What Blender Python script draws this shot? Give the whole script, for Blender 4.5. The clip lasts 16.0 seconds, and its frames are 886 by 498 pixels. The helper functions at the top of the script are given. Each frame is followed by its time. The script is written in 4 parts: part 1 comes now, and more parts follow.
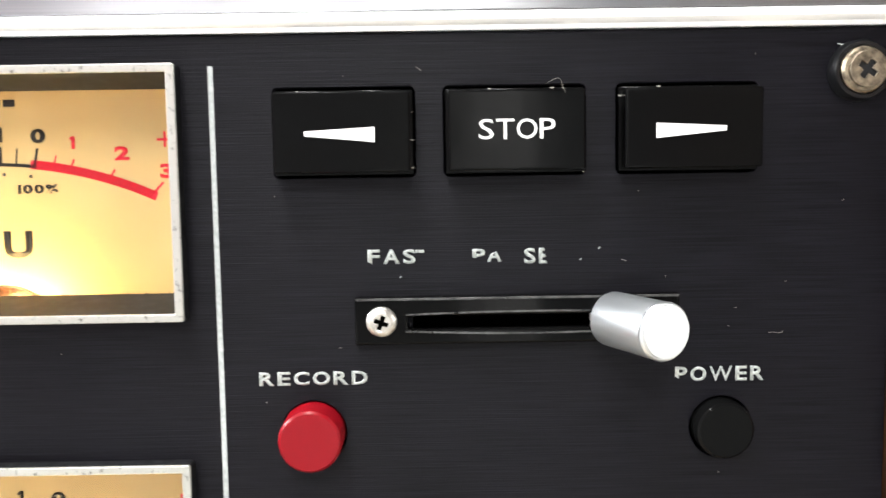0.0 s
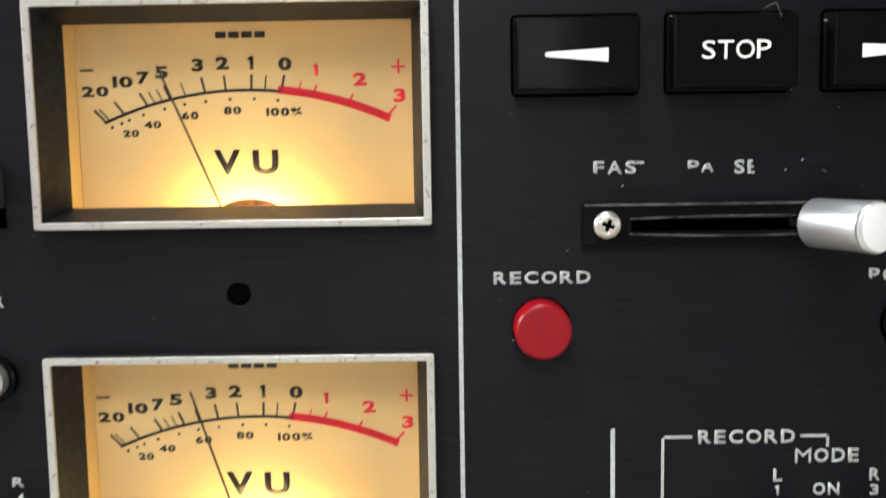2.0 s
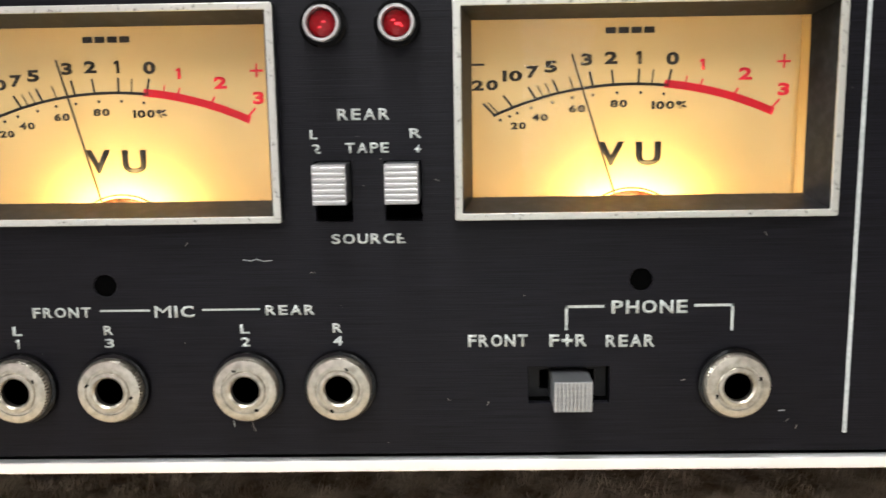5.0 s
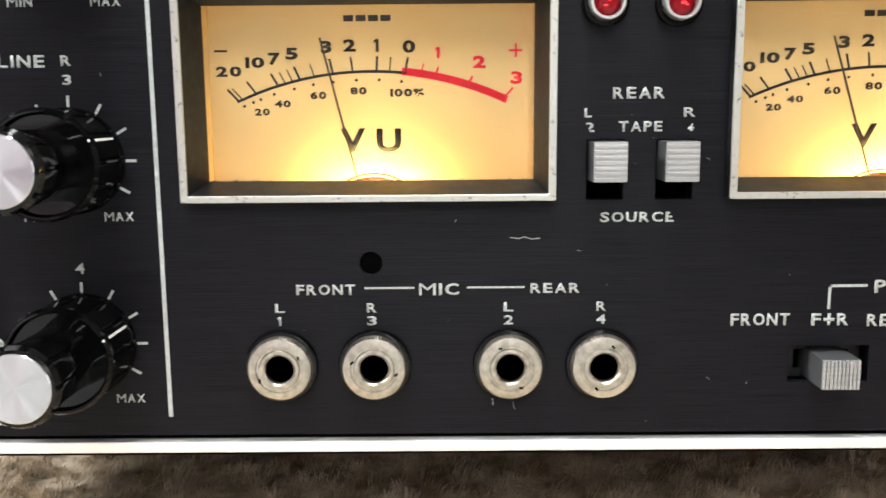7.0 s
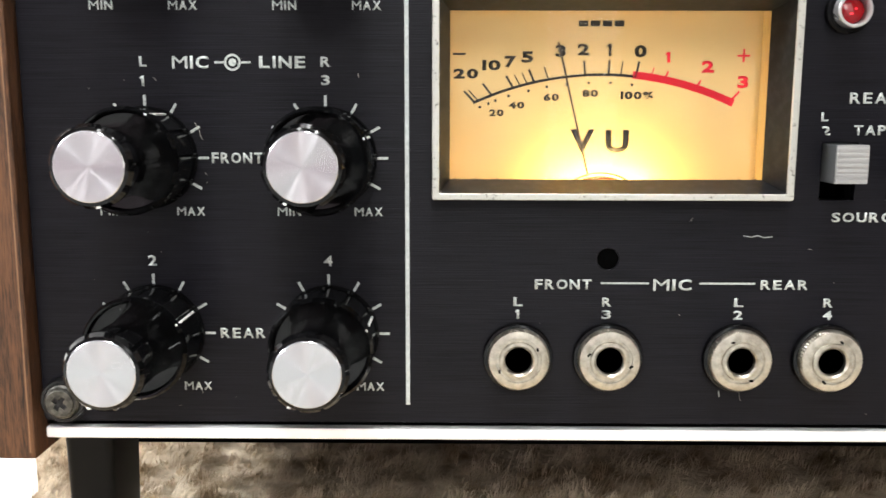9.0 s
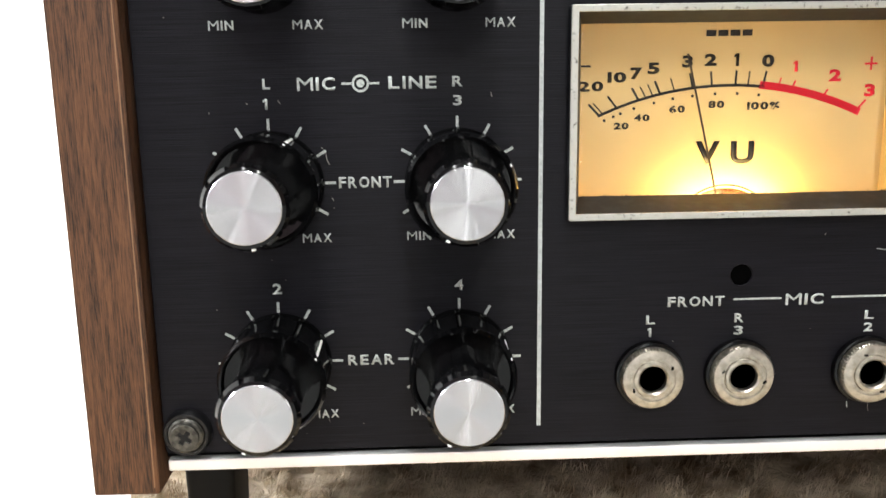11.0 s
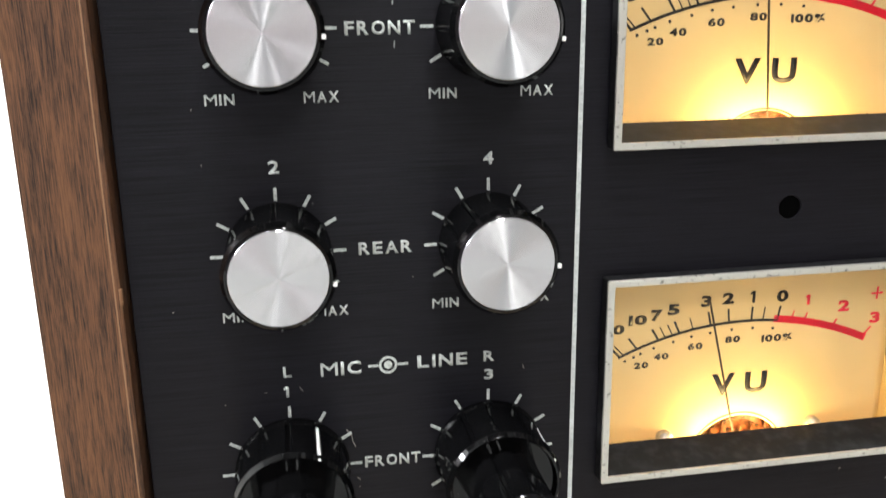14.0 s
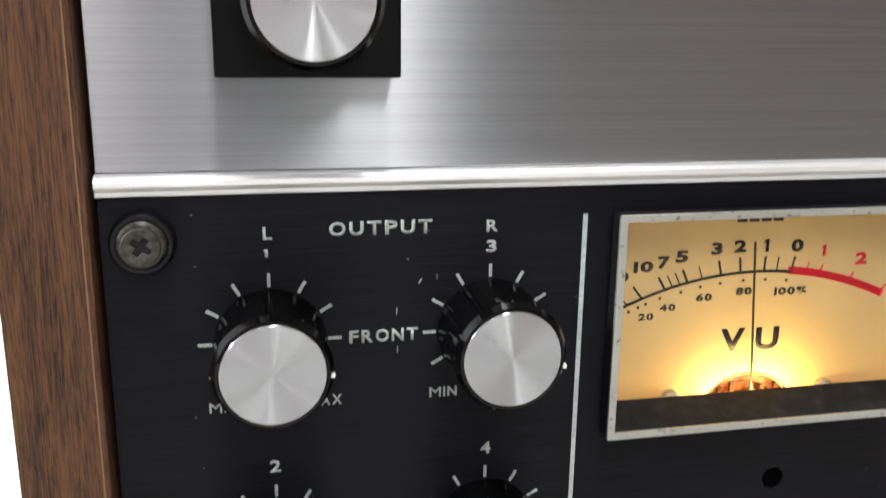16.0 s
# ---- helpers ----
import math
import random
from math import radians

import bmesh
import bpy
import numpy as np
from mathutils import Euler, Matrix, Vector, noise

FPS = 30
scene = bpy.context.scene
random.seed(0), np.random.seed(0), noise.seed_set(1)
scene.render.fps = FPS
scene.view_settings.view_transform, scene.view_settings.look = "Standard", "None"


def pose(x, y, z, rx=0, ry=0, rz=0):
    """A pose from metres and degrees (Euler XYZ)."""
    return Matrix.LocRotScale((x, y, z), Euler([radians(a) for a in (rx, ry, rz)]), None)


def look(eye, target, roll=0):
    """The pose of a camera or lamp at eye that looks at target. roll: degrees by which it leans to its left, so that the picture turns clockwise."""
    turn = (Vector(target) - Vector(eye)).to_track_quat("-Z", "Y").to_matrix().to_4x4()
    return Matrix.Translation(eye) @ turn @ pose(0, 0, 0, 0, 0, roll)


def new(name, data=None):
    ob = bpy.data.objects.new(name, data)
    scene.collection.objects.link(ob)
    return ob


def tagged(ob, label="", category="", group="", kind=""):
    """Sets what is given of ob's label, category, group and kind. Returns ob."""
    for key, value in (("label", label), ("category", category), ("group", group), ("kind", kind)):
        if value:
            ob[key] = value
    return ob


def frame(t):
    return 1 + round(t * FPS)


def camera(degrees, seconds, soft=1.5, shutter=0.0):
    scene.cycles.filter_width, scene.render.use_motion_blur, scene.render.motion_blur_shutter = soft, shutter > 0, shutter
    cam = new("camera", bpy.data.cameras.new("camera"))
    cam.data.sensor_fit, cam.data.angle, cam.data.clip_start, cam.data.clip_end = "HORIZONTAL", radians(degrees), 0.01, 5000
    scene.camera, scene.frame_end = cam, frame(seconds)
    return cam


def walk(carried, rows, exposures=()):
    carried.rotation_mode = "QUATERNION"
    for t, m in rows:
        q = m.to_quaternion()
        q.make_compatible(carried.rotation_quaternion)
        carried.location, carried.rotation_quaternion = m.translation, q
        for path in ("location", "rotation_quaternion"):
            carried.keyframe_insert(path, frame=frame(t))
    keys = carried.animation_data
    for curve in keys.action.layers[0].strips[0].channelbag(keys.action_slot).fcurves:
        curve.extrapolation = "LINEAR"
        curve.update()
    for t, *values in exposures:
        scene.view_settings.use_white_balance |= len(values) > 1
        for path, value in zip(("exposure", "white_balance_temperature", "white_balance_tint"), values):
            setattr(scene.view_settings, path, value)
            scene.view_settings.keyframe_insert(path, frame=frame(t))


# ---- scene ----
cam = camera(53.25, 16.0, shutter=0.4)
EXPOSURES = [(0.0, 0.08), (0.7, -0.16), (1.2, -0.38), (2.0, -0.5), (3.0, -0.42), (5.0, -0.36), (7.5, -0.18), (8.5, -0.12), (9.0, -0.12), (11.5, -0.36), (14.0, -0.38), (15.0, -0.42), (16.0, -0.84)]
PATH = [
    (0, (0.31895, -0.15120, 0.17650), (0.32227, 0.34671, 0.13087), -0.86),
    (0.5, (0.30872, -0.15564, 0.17887), (0.30558, 0.34203, 0.13077), -1.13),
    (1, (0.29082, -0.15472, 0.17968), (0.28804, 0.34280, 0.13001), -1.44),
    (1.5, (0.28405, -0.15874, 0.17631), (0.28141, 0.33890, 0.12785), -1.27),
    (2, (0.28041, -0.17034, 0.16335), (0.27330, 0.32711, 0.11341), -0.91),
    (2.5, (0.27603, -0.17916, 0.14655), (0.26663, 0.31747, 0.08937), -0.87),
    (3, (0.27138, -0.18137, 0.12797), (0.26253, 0.31491, 0.06770), -0.99),
    (3.5, (0.25668, -0.17907, 0.11538), (0.24657, 0.31597, 0.04590), -1.30),
    (4, (0.23881, -0.17906, 0.10857), (0.23007, 0.31582, 0.03771), -1.50),
    (4.5, (0.22013, -0.17889, 0.10565), (0.21043, 0.31506, 0.02866), -1.34),
    (5, (0.20080, -0.17872, 0.10637), (0.19129, 0.31453, 0.02503), -0.90),
    (7.5, (0.13037, -0.18222, 0.10096), (0.12872, 0.31168, 0.02315), -0.47),
    (8, (0.11751, -0.18350, 0.10198), (0.11108, 0.31015, 0.02280), 0.06),
    (8.5, (0.10482, -0.18565, 0.10485), (0.09967, 0.30791, 0.02503), 0.38),
    (9, (0.09316, -0.18892, 0.10193), (0.08830, 0.30493, 0.02390), 0.12),
    (11.5, (0.04856, -0.17717, 0.12356), (0.07853, 0.31007, 0.01541), -0.91),
    (12, (0.04132, -0.17204, 0.13442), (0.08488, 0.31500, 0.03004), -0.94),
    (12.5, (0.03800, -0.16635, 0.15145), (0.08758, 0.31742, 0.03522), -0.95),
    (13, (0.03556, -0.16280, 0.15992), (0.09480, 0.31740, 0.03384), -0.66),
    (13.5, (0.03490, -0.15967, 0.17070), (0.10354, 0.31706, 0.03647), -0.65),
    (14, (0.03136, -0.15474, 0.17837), (0.11255, 0.31928, 0.04157), -0.80),
    (14.5, (0.02708, -0.14952, 0.19304), (0.11773, 0.32284, 0.05643), -0.32),
    (15, (0.02638, -0.14911, 0.20744), (0.12524, 0.32225, 0.07310), 0.46),
    (15.5, (0.02514, -0.15043, 0.21652), (0.12807, 0.32191, 0.08886), 0.53),
    (16, (0.02636, -0.14448, 0.22663), (0.12942, 0.32875, 0.10241), 0.79),
]
walk(cam, [(t, look(eye, target, roll)) for t, eye, target, roll in PATH], exposures=EXPOSURES)

# ---------------- light ----------------
world = bpy.data.worlds.new("room_air")
world.use_nodes = True
world.node_tree.nodes["Background"].inputs[0].default_value = (0.9, 0.95, 1.0, 1)
world.node_tree.nodes["Background"].inputs[1].default_value = 0.05
scene.world = world
MM = 0.001


def area_light(name, eye, target, sx, sy, watts, colour):
    data = bpy.data.lights.new(name, "AREA")
    data.shape, data.size, data.size_y, data.energy, data.color = "RECTANGLE", sx, sy, watts, colour
    ob = new(name, data)
    ob.matrix_world = look(eye, target)
    return ob


LAMPS = [(0.31, -1.9, 1.36, 0.06, 1.2, 32.0), (-0.34, -1.6, 1.36, 0.08, 1.2, 17.0), (0.10, -0.36, 1.36, 0.16, 0.60, 24.0)]
for lx, ly, lz, sx, sy, w in LAMPS:
    area_light("ceiling_tube_light", (lx, ly, lz), (lx, ly + 0.0001, 0.0), sx, sy, w, (0.965, 0.97, 0.97))
# daylight from the window in the west wall
area_light("window_daylight", (-2.15, -0.04, 1.10), (0.0, -0.06, 0.0), 1.2, 0.5, 310.0, (0.95, 0.98, 1.0))


# ---------------- materials ----------------
def material(name, colour, rough=0.5, metal=0.0, spec=0.5, **more):
    m = bpy.data.materials.new(name)
    m.use_nodes = True
    b = m.node_tree.nodes["Principled BSDF"]
    b.inputs["Base Color"].default_value = (*colour, 1)
    b.inputs["Roughness"].default_value = rough
    b.inputs["Metallic"].default_value = metal
    b.inputs["Specular IOR Level"].default_value = spec
    for key, value in more.items():
        b.inputs[key.replace("_", " ")].default_value = value
    return m


def node(m, kind, **values):
    n = m.node_tree.nodes.new(kind)
    for key, value in values.items():
        n.inputs[key.replace("_", " ")].default_value = value
    return n


def link(m, a, out, b, into):
    m.node_tree.links.new(a.outputs[out], b.inputs[into])


def coords(m, scale, where="Object"):
    c, p = node(m, "ShaderNodeTexCoord"), node(m, "ShaderNodeMapping")
    p.inputs["Scale"].default_value = scale
    link(m, c, where, p, "Vector")
    return p


def grain(m, scale, into, low, high, detail=4.0, at=(1, 1, 1), where="Object", band=(0.3, 0.7)):
    """A noise that drives an input of the surface between two values."""
    p = coords(m, at, where)
    n = node(m, "ShaderNodeTexNoise", Scale=scale, Detail=detail)
    link(m, p, "Vector", n, "Vector")
    b = m.node_tree.nodes["Principled BSDF"]
    if isinstance(low, tuple):
        r = m.node_tree.nodes.new("ShaderNodeValToRGB")
        r.color_ramp.elements[0].position, r.color_ramp.elements[1].position = band
        r.color_ramp.elements[0].color, r.color_ramp.elements[1].color = (*low, 1), (*high, 1)
        link(m, n, "Fac", r, "Fac")
        link(m, r, "Color", b, into)
    else:
        r = node(m, "ShaderNodeMapRange", To_Min=low, To_Max=high, From_Min=band[0], From_Max=band[1])
        link(m, n, "Fac", r, "Value")
        link(m, r, "Result", b, into)
    return n


def bump(m, source, strength, distance):
    n = node(m, "ShaderNodeBump", Strength=strength, Distance=distance)
    link(m, source, "Fac", n, "Height")
    link(m, n, "Normal", m.node_tree.nodes["Principled BSDF"], "Normal")


def noise_bump(m, scale, strength, distance, at=(1, 1, 1), detail=4.0, where="Object"):
    p = coords(m, at, where)
    n = node(m, "ShaderNodeTexNoise", Scale=scale, Detail=detail)
    link(m, p, "Vector", n, "Vector")
    bump(m, n, strength, distance)


BLACK_PANEL = material("black_brushed_anodised", (0.005, 0.0047, 0.0063), 0.42, 0.0, 0.13)
grain(BLACK_PANEL, 4200, "Base Color", (0.0006, 0.0006, 0.0014), (0.0086, 0.0080, 0.0116), 6, (0.014, 1, 1), band=(0.3, 0.72))
grain(BLACK_PANEL, 30, "Roughness", 0.34, 0.5, 6)
noise_bump(BLACK_PANEL, 4200, 0.6, 0.00013, (0.010, 1, 1))
BLACK_PANEL.node_tree.nodes["Principled BSDF"].inputs["Anisotropic"].default_value = 0.7
link(BLACK_PANEL, node(BLACK_PANEL, "ShaderNodeCombineXYZ", Z=1.0), "Vector", BLACK_PANEL.node_tree.nodes["Principled BSDF"], "Tangent")
INK = material("silver_white_print", (0.66, 0.69, 0.66), 0.5)
grain(INK, 2600, "Base Color", (0.23, 0.255, 0.24), (0.46, 0.49, 0.465), 5, band=(0.32, 0.55))
BUTTON_INK = material("white_print", (0.86, 0.86, 0.84), 0.45)
LINE = material("silver_grey_line", (0.55, 0.58, 0.57), 0.45)
grain(LINE, 1500, "Base Color", (0.34, 0.37, 0.36), (0.54, 0.57, 0.56), 4)
GLOSS_BLACK = material("glossy_black_plastic", (0.003, 0.003, 0.003), 0.1, 0.0, 0.07)
grain(GLOSS_BLACK, 160, "Roughness", 0.05, 0.16, 6)
KNOB_BLACK = material("black_knob_plastic", (0.004, 0.004, 0.0045), 0.08, 0.0, 0.28)
grain(KNOB_BLACK, 900, "Base Color", (0.002, 0.002, 0.0022), (0.03, 0.026, 0.022), 8, band=(0.68, 0.88))
grain(KNOB_BLACK, 120, "Roughness", 0.045, 0.10, 3)
PLINTH = material("satin_black_plastic", (0.0022, 0.0022, 0.0024), 0.4, 0.0, 0.12)
grain(PLINTH, 400, "Roughness", 0.32, 0.5, 4)
MATT_BLACK = material("matt_black_plastic", (0.008, 0.008, 0.009), 0.55, 0.0, 0.25)
grain(MATT_BLACK, 500, "Roughness", 0.4, 0.65, 4)
# near-black without gloss: the shade inside openings is put into the colour
CAVITY = material("cavity_shade_black", (0.0015, 0.0015, 0.0015), 0.9, 0.0, 0.0)
RUBBER = material("black_rubber", (0.005, 0.005, 0.0055), 0.3, 0.0, 0.3)
noise_bump(RUBBER, 1200, 0.3, 0.0002)
BEZEL_WALL = material("dark_grey_bezel_plastic", (0.018, 0.018, 0.020), 0.45, 0.0, 0.2)
grain(BEZEL_WALL, 420, "Base Color", (0.0045, 0.0045, 0.005), (0.024, 0.025, 0.027), 8, band=(0.45, 0.85))
RIM = material("worn_silver_rim", (0.62, 0.62, 0.58), 0.36, 0.75)
grain(RIM, 900, "Base Color", (0.16, 0.155, 0.135), (0.50, 0.50, 0.455), 9, band=(0.30, 0.42))
noise_bump(RIM, 1500, 0.35, 0.0002)
NICKEL = material("aged_nickel", (0.56, 0.515, 0.42), 0.25, 1.0)
grain(NICKEL, 700, "Base Color", (0.33, 0.305, 0.25), (0.54, 0.505, 0.435), 6)
grain(NICKEL, 400, "Roughness", 0.28, 0.46, 4)
CHROME = material("pale_ring_metal", (0.50, 0.49, 0.48), 0.35, 0.8)
grain(CHROME, 500, "Roughness", 0.25, 0.45, 4)
DULL_STEEL = material("tarnished_screw_steel", (0.20, 0.20, 0.18), 0.45, 0.9)
grain(DULL_STEEL, 900, "Base Color", (0.025, 0.025, 0.022), (0.13, 0.125, 0.11), 7)
SCREW_STEEL = material("bright_screw_steel", (0.62, 0.59, 0.54), 0.35, 0.9)
grain(SCREW_STEEL, 900, "Base Color", (0.40, 0.37, 0.32), (0.72, 0.70, 0.66), 6)
BRONZED = material("bronzed_screw_steel", (0.13, 0.12, 0.105), 0.42, 0.9)
grain(BRONZED, 900, "Base Color", (0.07, 0.058, 0.042), (0.34, 0.28, 0.20), 8)
SATIN = material("satin_aluminium", (0.62, 0.645, 0.655), 0.33, 0.9)
noise_bump(SATIN, 2200, 0.15, 0.0001)
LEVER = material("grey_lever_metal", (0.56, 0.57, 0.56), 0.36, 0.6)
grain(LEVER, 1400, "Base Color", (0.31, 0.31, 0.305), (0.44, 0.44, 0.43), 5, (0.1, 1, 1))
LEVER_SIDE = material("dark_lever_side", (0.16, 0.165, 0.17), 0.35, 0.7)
TRIM = material("polished_aluminium_trim", (0.88, 0.88, 0.87), 0.4, 0.7)
grain(TRIM, 300, "Roughness", 0.34, 0.5, 4, (0.05, 1, 1))
LINT = material("pale_lint", (0.34, 0.32, 0.28), 0.8)
# paler than the plate: edge highlights put into the colour
EDGE_SHEEN = material("black_edge_sheen", (0.04, 0.04, 0.04), 0.25, 0.0, 0.5)
grain(EDGE_SHEEN, 300, "Base Color", (0.012, 0.012, 0.012), (0.09, 0.09, 0.088), 5)
RED = material("red_button_plastic", (0.22, 0.003, 0.008), 0.34, 0.0, 0.2)
noise_bump(RED, 900, 0.12, 0.0002)
FOOT = material("black_foot_plastic", (0.003, 0.003, 0.003), 0.5, 0.0, 0.12)
COPPER = material("copper_coil", (0.10, 0.035, 0.015), 0.35, 0.6)
grain(COPPER, 700, "Base Color", (0.012, 0.004, 0.002), (0.13, 0.040, 0.018), 7, band=(0.38, 0.66))
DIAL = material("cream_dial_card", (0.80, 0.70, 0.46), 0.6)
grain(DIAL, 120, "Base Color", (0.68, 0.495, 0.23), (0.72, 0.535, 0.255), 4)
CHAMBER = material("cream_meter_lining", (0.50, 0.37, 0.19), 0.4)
DIAL_INK = material("black_dial_ink", (0.012, 0.010, 0.010), 0.5)
DIAL_RED = material("red_dial_ink", (0.82, 0.014, 0.05), 0.5)
NEEDLE = material("dark_needle", (0.035, 0.02, 0.012), 0.4)
JEWEL = material("red_jewel_lens", (0.20, 0.001, 0.004), 0.08, 0.0, 0.3)
JEWEL.node_tree.nodes["Principled BSDF"].inputs["Emission Color"].default_value = (1, 0.01, 0.02, 1)
JEWEL.node_tree.nodes["Principled BSDF"].inputs["Emission Strength"].default_value = 0.05
# self-glowing red for the highlights drawn on the jewel facets
GLINT_RED = material("glowing_red_glint", (0.8, 0.02, 0.03), 0.2)
GLINT_RED.node_tree.nodes["Principled BSDF"].inputs["Emission Color"].default_value = (1, 0.04, 0.06, 1)
GLINT_RED.node_tree.nodes["Principled BSDF"].inputs["Emission Strength"].default_value = 1.6
WHITE_WALL = material("white_paint", (0.82, 0.82, 0.81), 0.6)
noise_bump(WHITE_WALL, 60, 0.1, 0.002)
GREY_WALL = material("pale_grey_paint", (0.60, 0.60, 0.61), 0.7)
grain(GREY_WALL, 3, "Base Color", (0.52, 0.49, 0.53), (0.64, 0.60, 0.64), 3)
CEILING = material("grey_ceiling_paint", (0.42, 0.42, 0.43), 0.8)
grain(CEILING, 4, "Base Color", (0.38, 0.38, 0.39), (0.46, 0.46, 0.47), 4)
# unseen wall: light and dark bands along x painted for reflections in the metal
FAR_WALL = material("reflection_band_wall", (0.6, 0.6, 0.6), 0.8)
_c, _x = node(FAR_WALL, "ShaderNodeTexCoord"), node(FAR_WALL, "ShaderNodeSeparateXYZ")
_mr = node(FAR_WALL, "ShaderNodeMapRange", From_Min=-2.2, From_Max=2.6)
_fr = FAR_WALL.node_tree.nodes.new("ShaderNodeValToRGB")
for _k, (_at, _col) in enumerate(((0.0, (0.66, 0.58, 0.62, 1)), (0.26, (0.52, 0.44, 0.48, 1)), (0.33, (0.46, 0.35, 0.37, 1)), (0.385, (0.42, 0.35, 0.37, 1)), (0.40, (0.40, 0.40, 0.41, 1)), (0.45, (0.28, 0.28, 0.29, 1)),
                                   (0.53, (0.44, 0.45, 0.44, 1)), (0.61, (0.36, 0.40, 0.42, 1)), (0.64, (0.24, 0.27, 0.29, 1)), (0.70, (0.26, 0.21, 0.20, 1)), (0.76, (0.36, 0.285, 0.24, 1)), (1.0, (0.46, 0.36, 0.29, 1)))):
    _e = _fr.color_ramp.elements[_k] if _k < 2 else _fr.color_ramp.elements.new(_at)
    _e.position, _e.color = _at, _col
link(FAR_WALL, _c, "Object", _x, "Vector")
link(FAR_WALL, _x, "X", _mr, "Value")
link(FAR_WALL, _mr, "Result", _fr, "Fac")
link(FAR_WALL, _fr, "Color", FAR_WALL.node_tree.nodes["Principled BSDF"], "Base Color")
PANE_LIGHT = material("bright_daylight_pane", (0.9, 0.9, 0.9), 0.6)
PANE_LIGHT.node_tree.nodes["Principled BSDF"].inputs["Emission Color"].default_value = (1.0, 0.99, 0.95, 1)
PANE_LIGHT.node_tree.nodes["Principled BSDF"].inputs["Emission Strength"].default_value = 3.2
EAST_WALL = material("beige_wall", (0.32, 0.27, 0.23), 0.8)
grain(EAST_WALL, 2.0, "Base Color", (0.30, 0.24, 0.20), (0.46, 0.37, 0.31), 3)
# added sheet whose own glow stands in for the blown-out white behind the deck
BACKDROP = material("backdrop_glow", (0.9, 0.9, 0.9), 0.8)
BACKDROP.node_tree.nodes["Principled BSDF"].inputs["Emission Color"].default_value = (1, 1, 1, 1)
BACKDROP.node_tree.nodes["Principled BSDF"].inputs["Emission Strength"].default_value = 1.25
BROWN_FLOOR = material("brown_floor", (0.14, 0.11, 0.09), 0.5)
grain(BROWN_FLOOR, 6, "Base Color", (0.10, 0.08, 0.06), (0.18, 0.14, 0.11), 5)
TABLE_PALE = material("pale_laminate", (0.33, 0.335, 0.325), 0.5)
grain(TABLE_PALE, 8, "Base Color", (0.28, 0.285, 0.275), (0.38, 0.385, 0.37), 5)
noise_bump(TABLE_PALE, 200, 0.05, 0.0005)


def brushed(name, colour, rough):
    """Aluminium brushed along x: fine streaks in gloss and relief."""
    m = material(name, colour, rough, 1.0)
    grain(m, 2200, "Base Color", tuple(c * 0.92 for c in colour), tuple(min(1, c * 1.06) for c in colour), 6, (0.004, 1, 1))
    noise_bump(m, 3800, 0.05, 0.00006, (0.003, 1, 1), 2)
    b = m.node_tree.nodes["Principled BSDF"]
    b.inputs["Anisotropic"].default_value = 1.0
    t = node(m, "ShaderNodeCombineXYZ", Z=1.0)
    link(m, t, "Vector", b, "Tangent")
    return m


BRUSHED = brushed("brushed_aluminium", (0.34, 0.34, 0.35), 0.33)


def spun(name, colour, rough):
    """Turned aluminium: the gloss follows rings round the middle."""
    m = material(name, colour, rough, 1.0)
    b = m.node_tree.nodes["Principled BSDF"]
    b.inputs["Anisotropic"].default_value = 1.0
    p = coords(m, (1, 1, 1))
    link(m, p, "Vector", b, "Tangent")
    w = node(m, "ShaderNodeTexWave", Scale=520.0, Distortion=0.4)
    w.wave_type, w.rings_direction = "RINGS", "Y"
    link(m, p, "Vector", w, "Vector")
    bump(m, w, 0.05, 0.00003)
    return m


SPUN = spun("spun_aluminium", (0.50, 0.495, 0.505), 0.23)

WOOD = material("walnut_veneer", (0.2, 0.1, 0.05), 0.5, 0.0, 0.25)
_p = coords(WOOD, (1, 1, 0.038))
_n = node(WOOD, "ShaderNodeTexNoise", Scale=5600.0, Detail=9.0, Roughness=0.66, Distortion=0.4)
_w = node(WOOD, "ShaderNodeTexNoise", Scale=1600.0, Detail=6.0, Roughness=0.6)
_r = WOOD.node_tree.nodes.new("ShaderNodeValToRGB")
_r.color_ramp.elements[0].position, _r.color_ramp.elements[1].position = 0.415, 0.59
_r.color_ramp.elements[0].color, _r.color_ramp.elements[1].color = (0.012, 0.007, 0.005, 1), (0.132, 0.059, 0.026, 1)
_mid = _r.color_ramp.elements.new(0.49)
_mid.color = (0.075, 0.034, 0.0165, 1)
_m = node(WOOD, "ShaderNodeMix")
_m.inputs[0].default_value = 0.25
link(WOOD, _p, "Vector", _n, "Vector")
link(WOOD, _p, "Vector", _w, "Vector")
link(WOOD, _n, "Fac", _m, 2)
link(WOOD, _w, "Fac", _m, 3)
_lf = node(WOOD, "ShaderNodeTexNoise", Scale=260.0, Detail=3.0)
_pl = coords(WOOD, (1, 1, 0.1))
link(WOOD, _pl, "Vector", _lf, "Vector")
_m2 = node(WOOD, "ShaderNodeMix")
_m2.inputs[0].default_value = 0.22
link(WOOD, _m, 0, _m2, 2)
link(WOOD, _lf, "Fac", _m2, 3)
link(WOOD, _m2, 0, _r, "Fac")
link(WOOD, _r, "Color", WOOD.node_tree.nodes["Principled BSDF"], "Base Color")
bump(WOOD, _n, 0.3, 0.0003)

PLUSH = material("beige_plush", (0.50, 0.40, 0.28), 0.9, 0.0, 0.1)
grain(PLUSH, 90, "Base Color", (0.35, 0.262, 0.17), (0.78, 0.665, 0.51), 9, band=(0.38, 0.62))
noise_bump(PLUSH, 500, 0.6, 0.002)

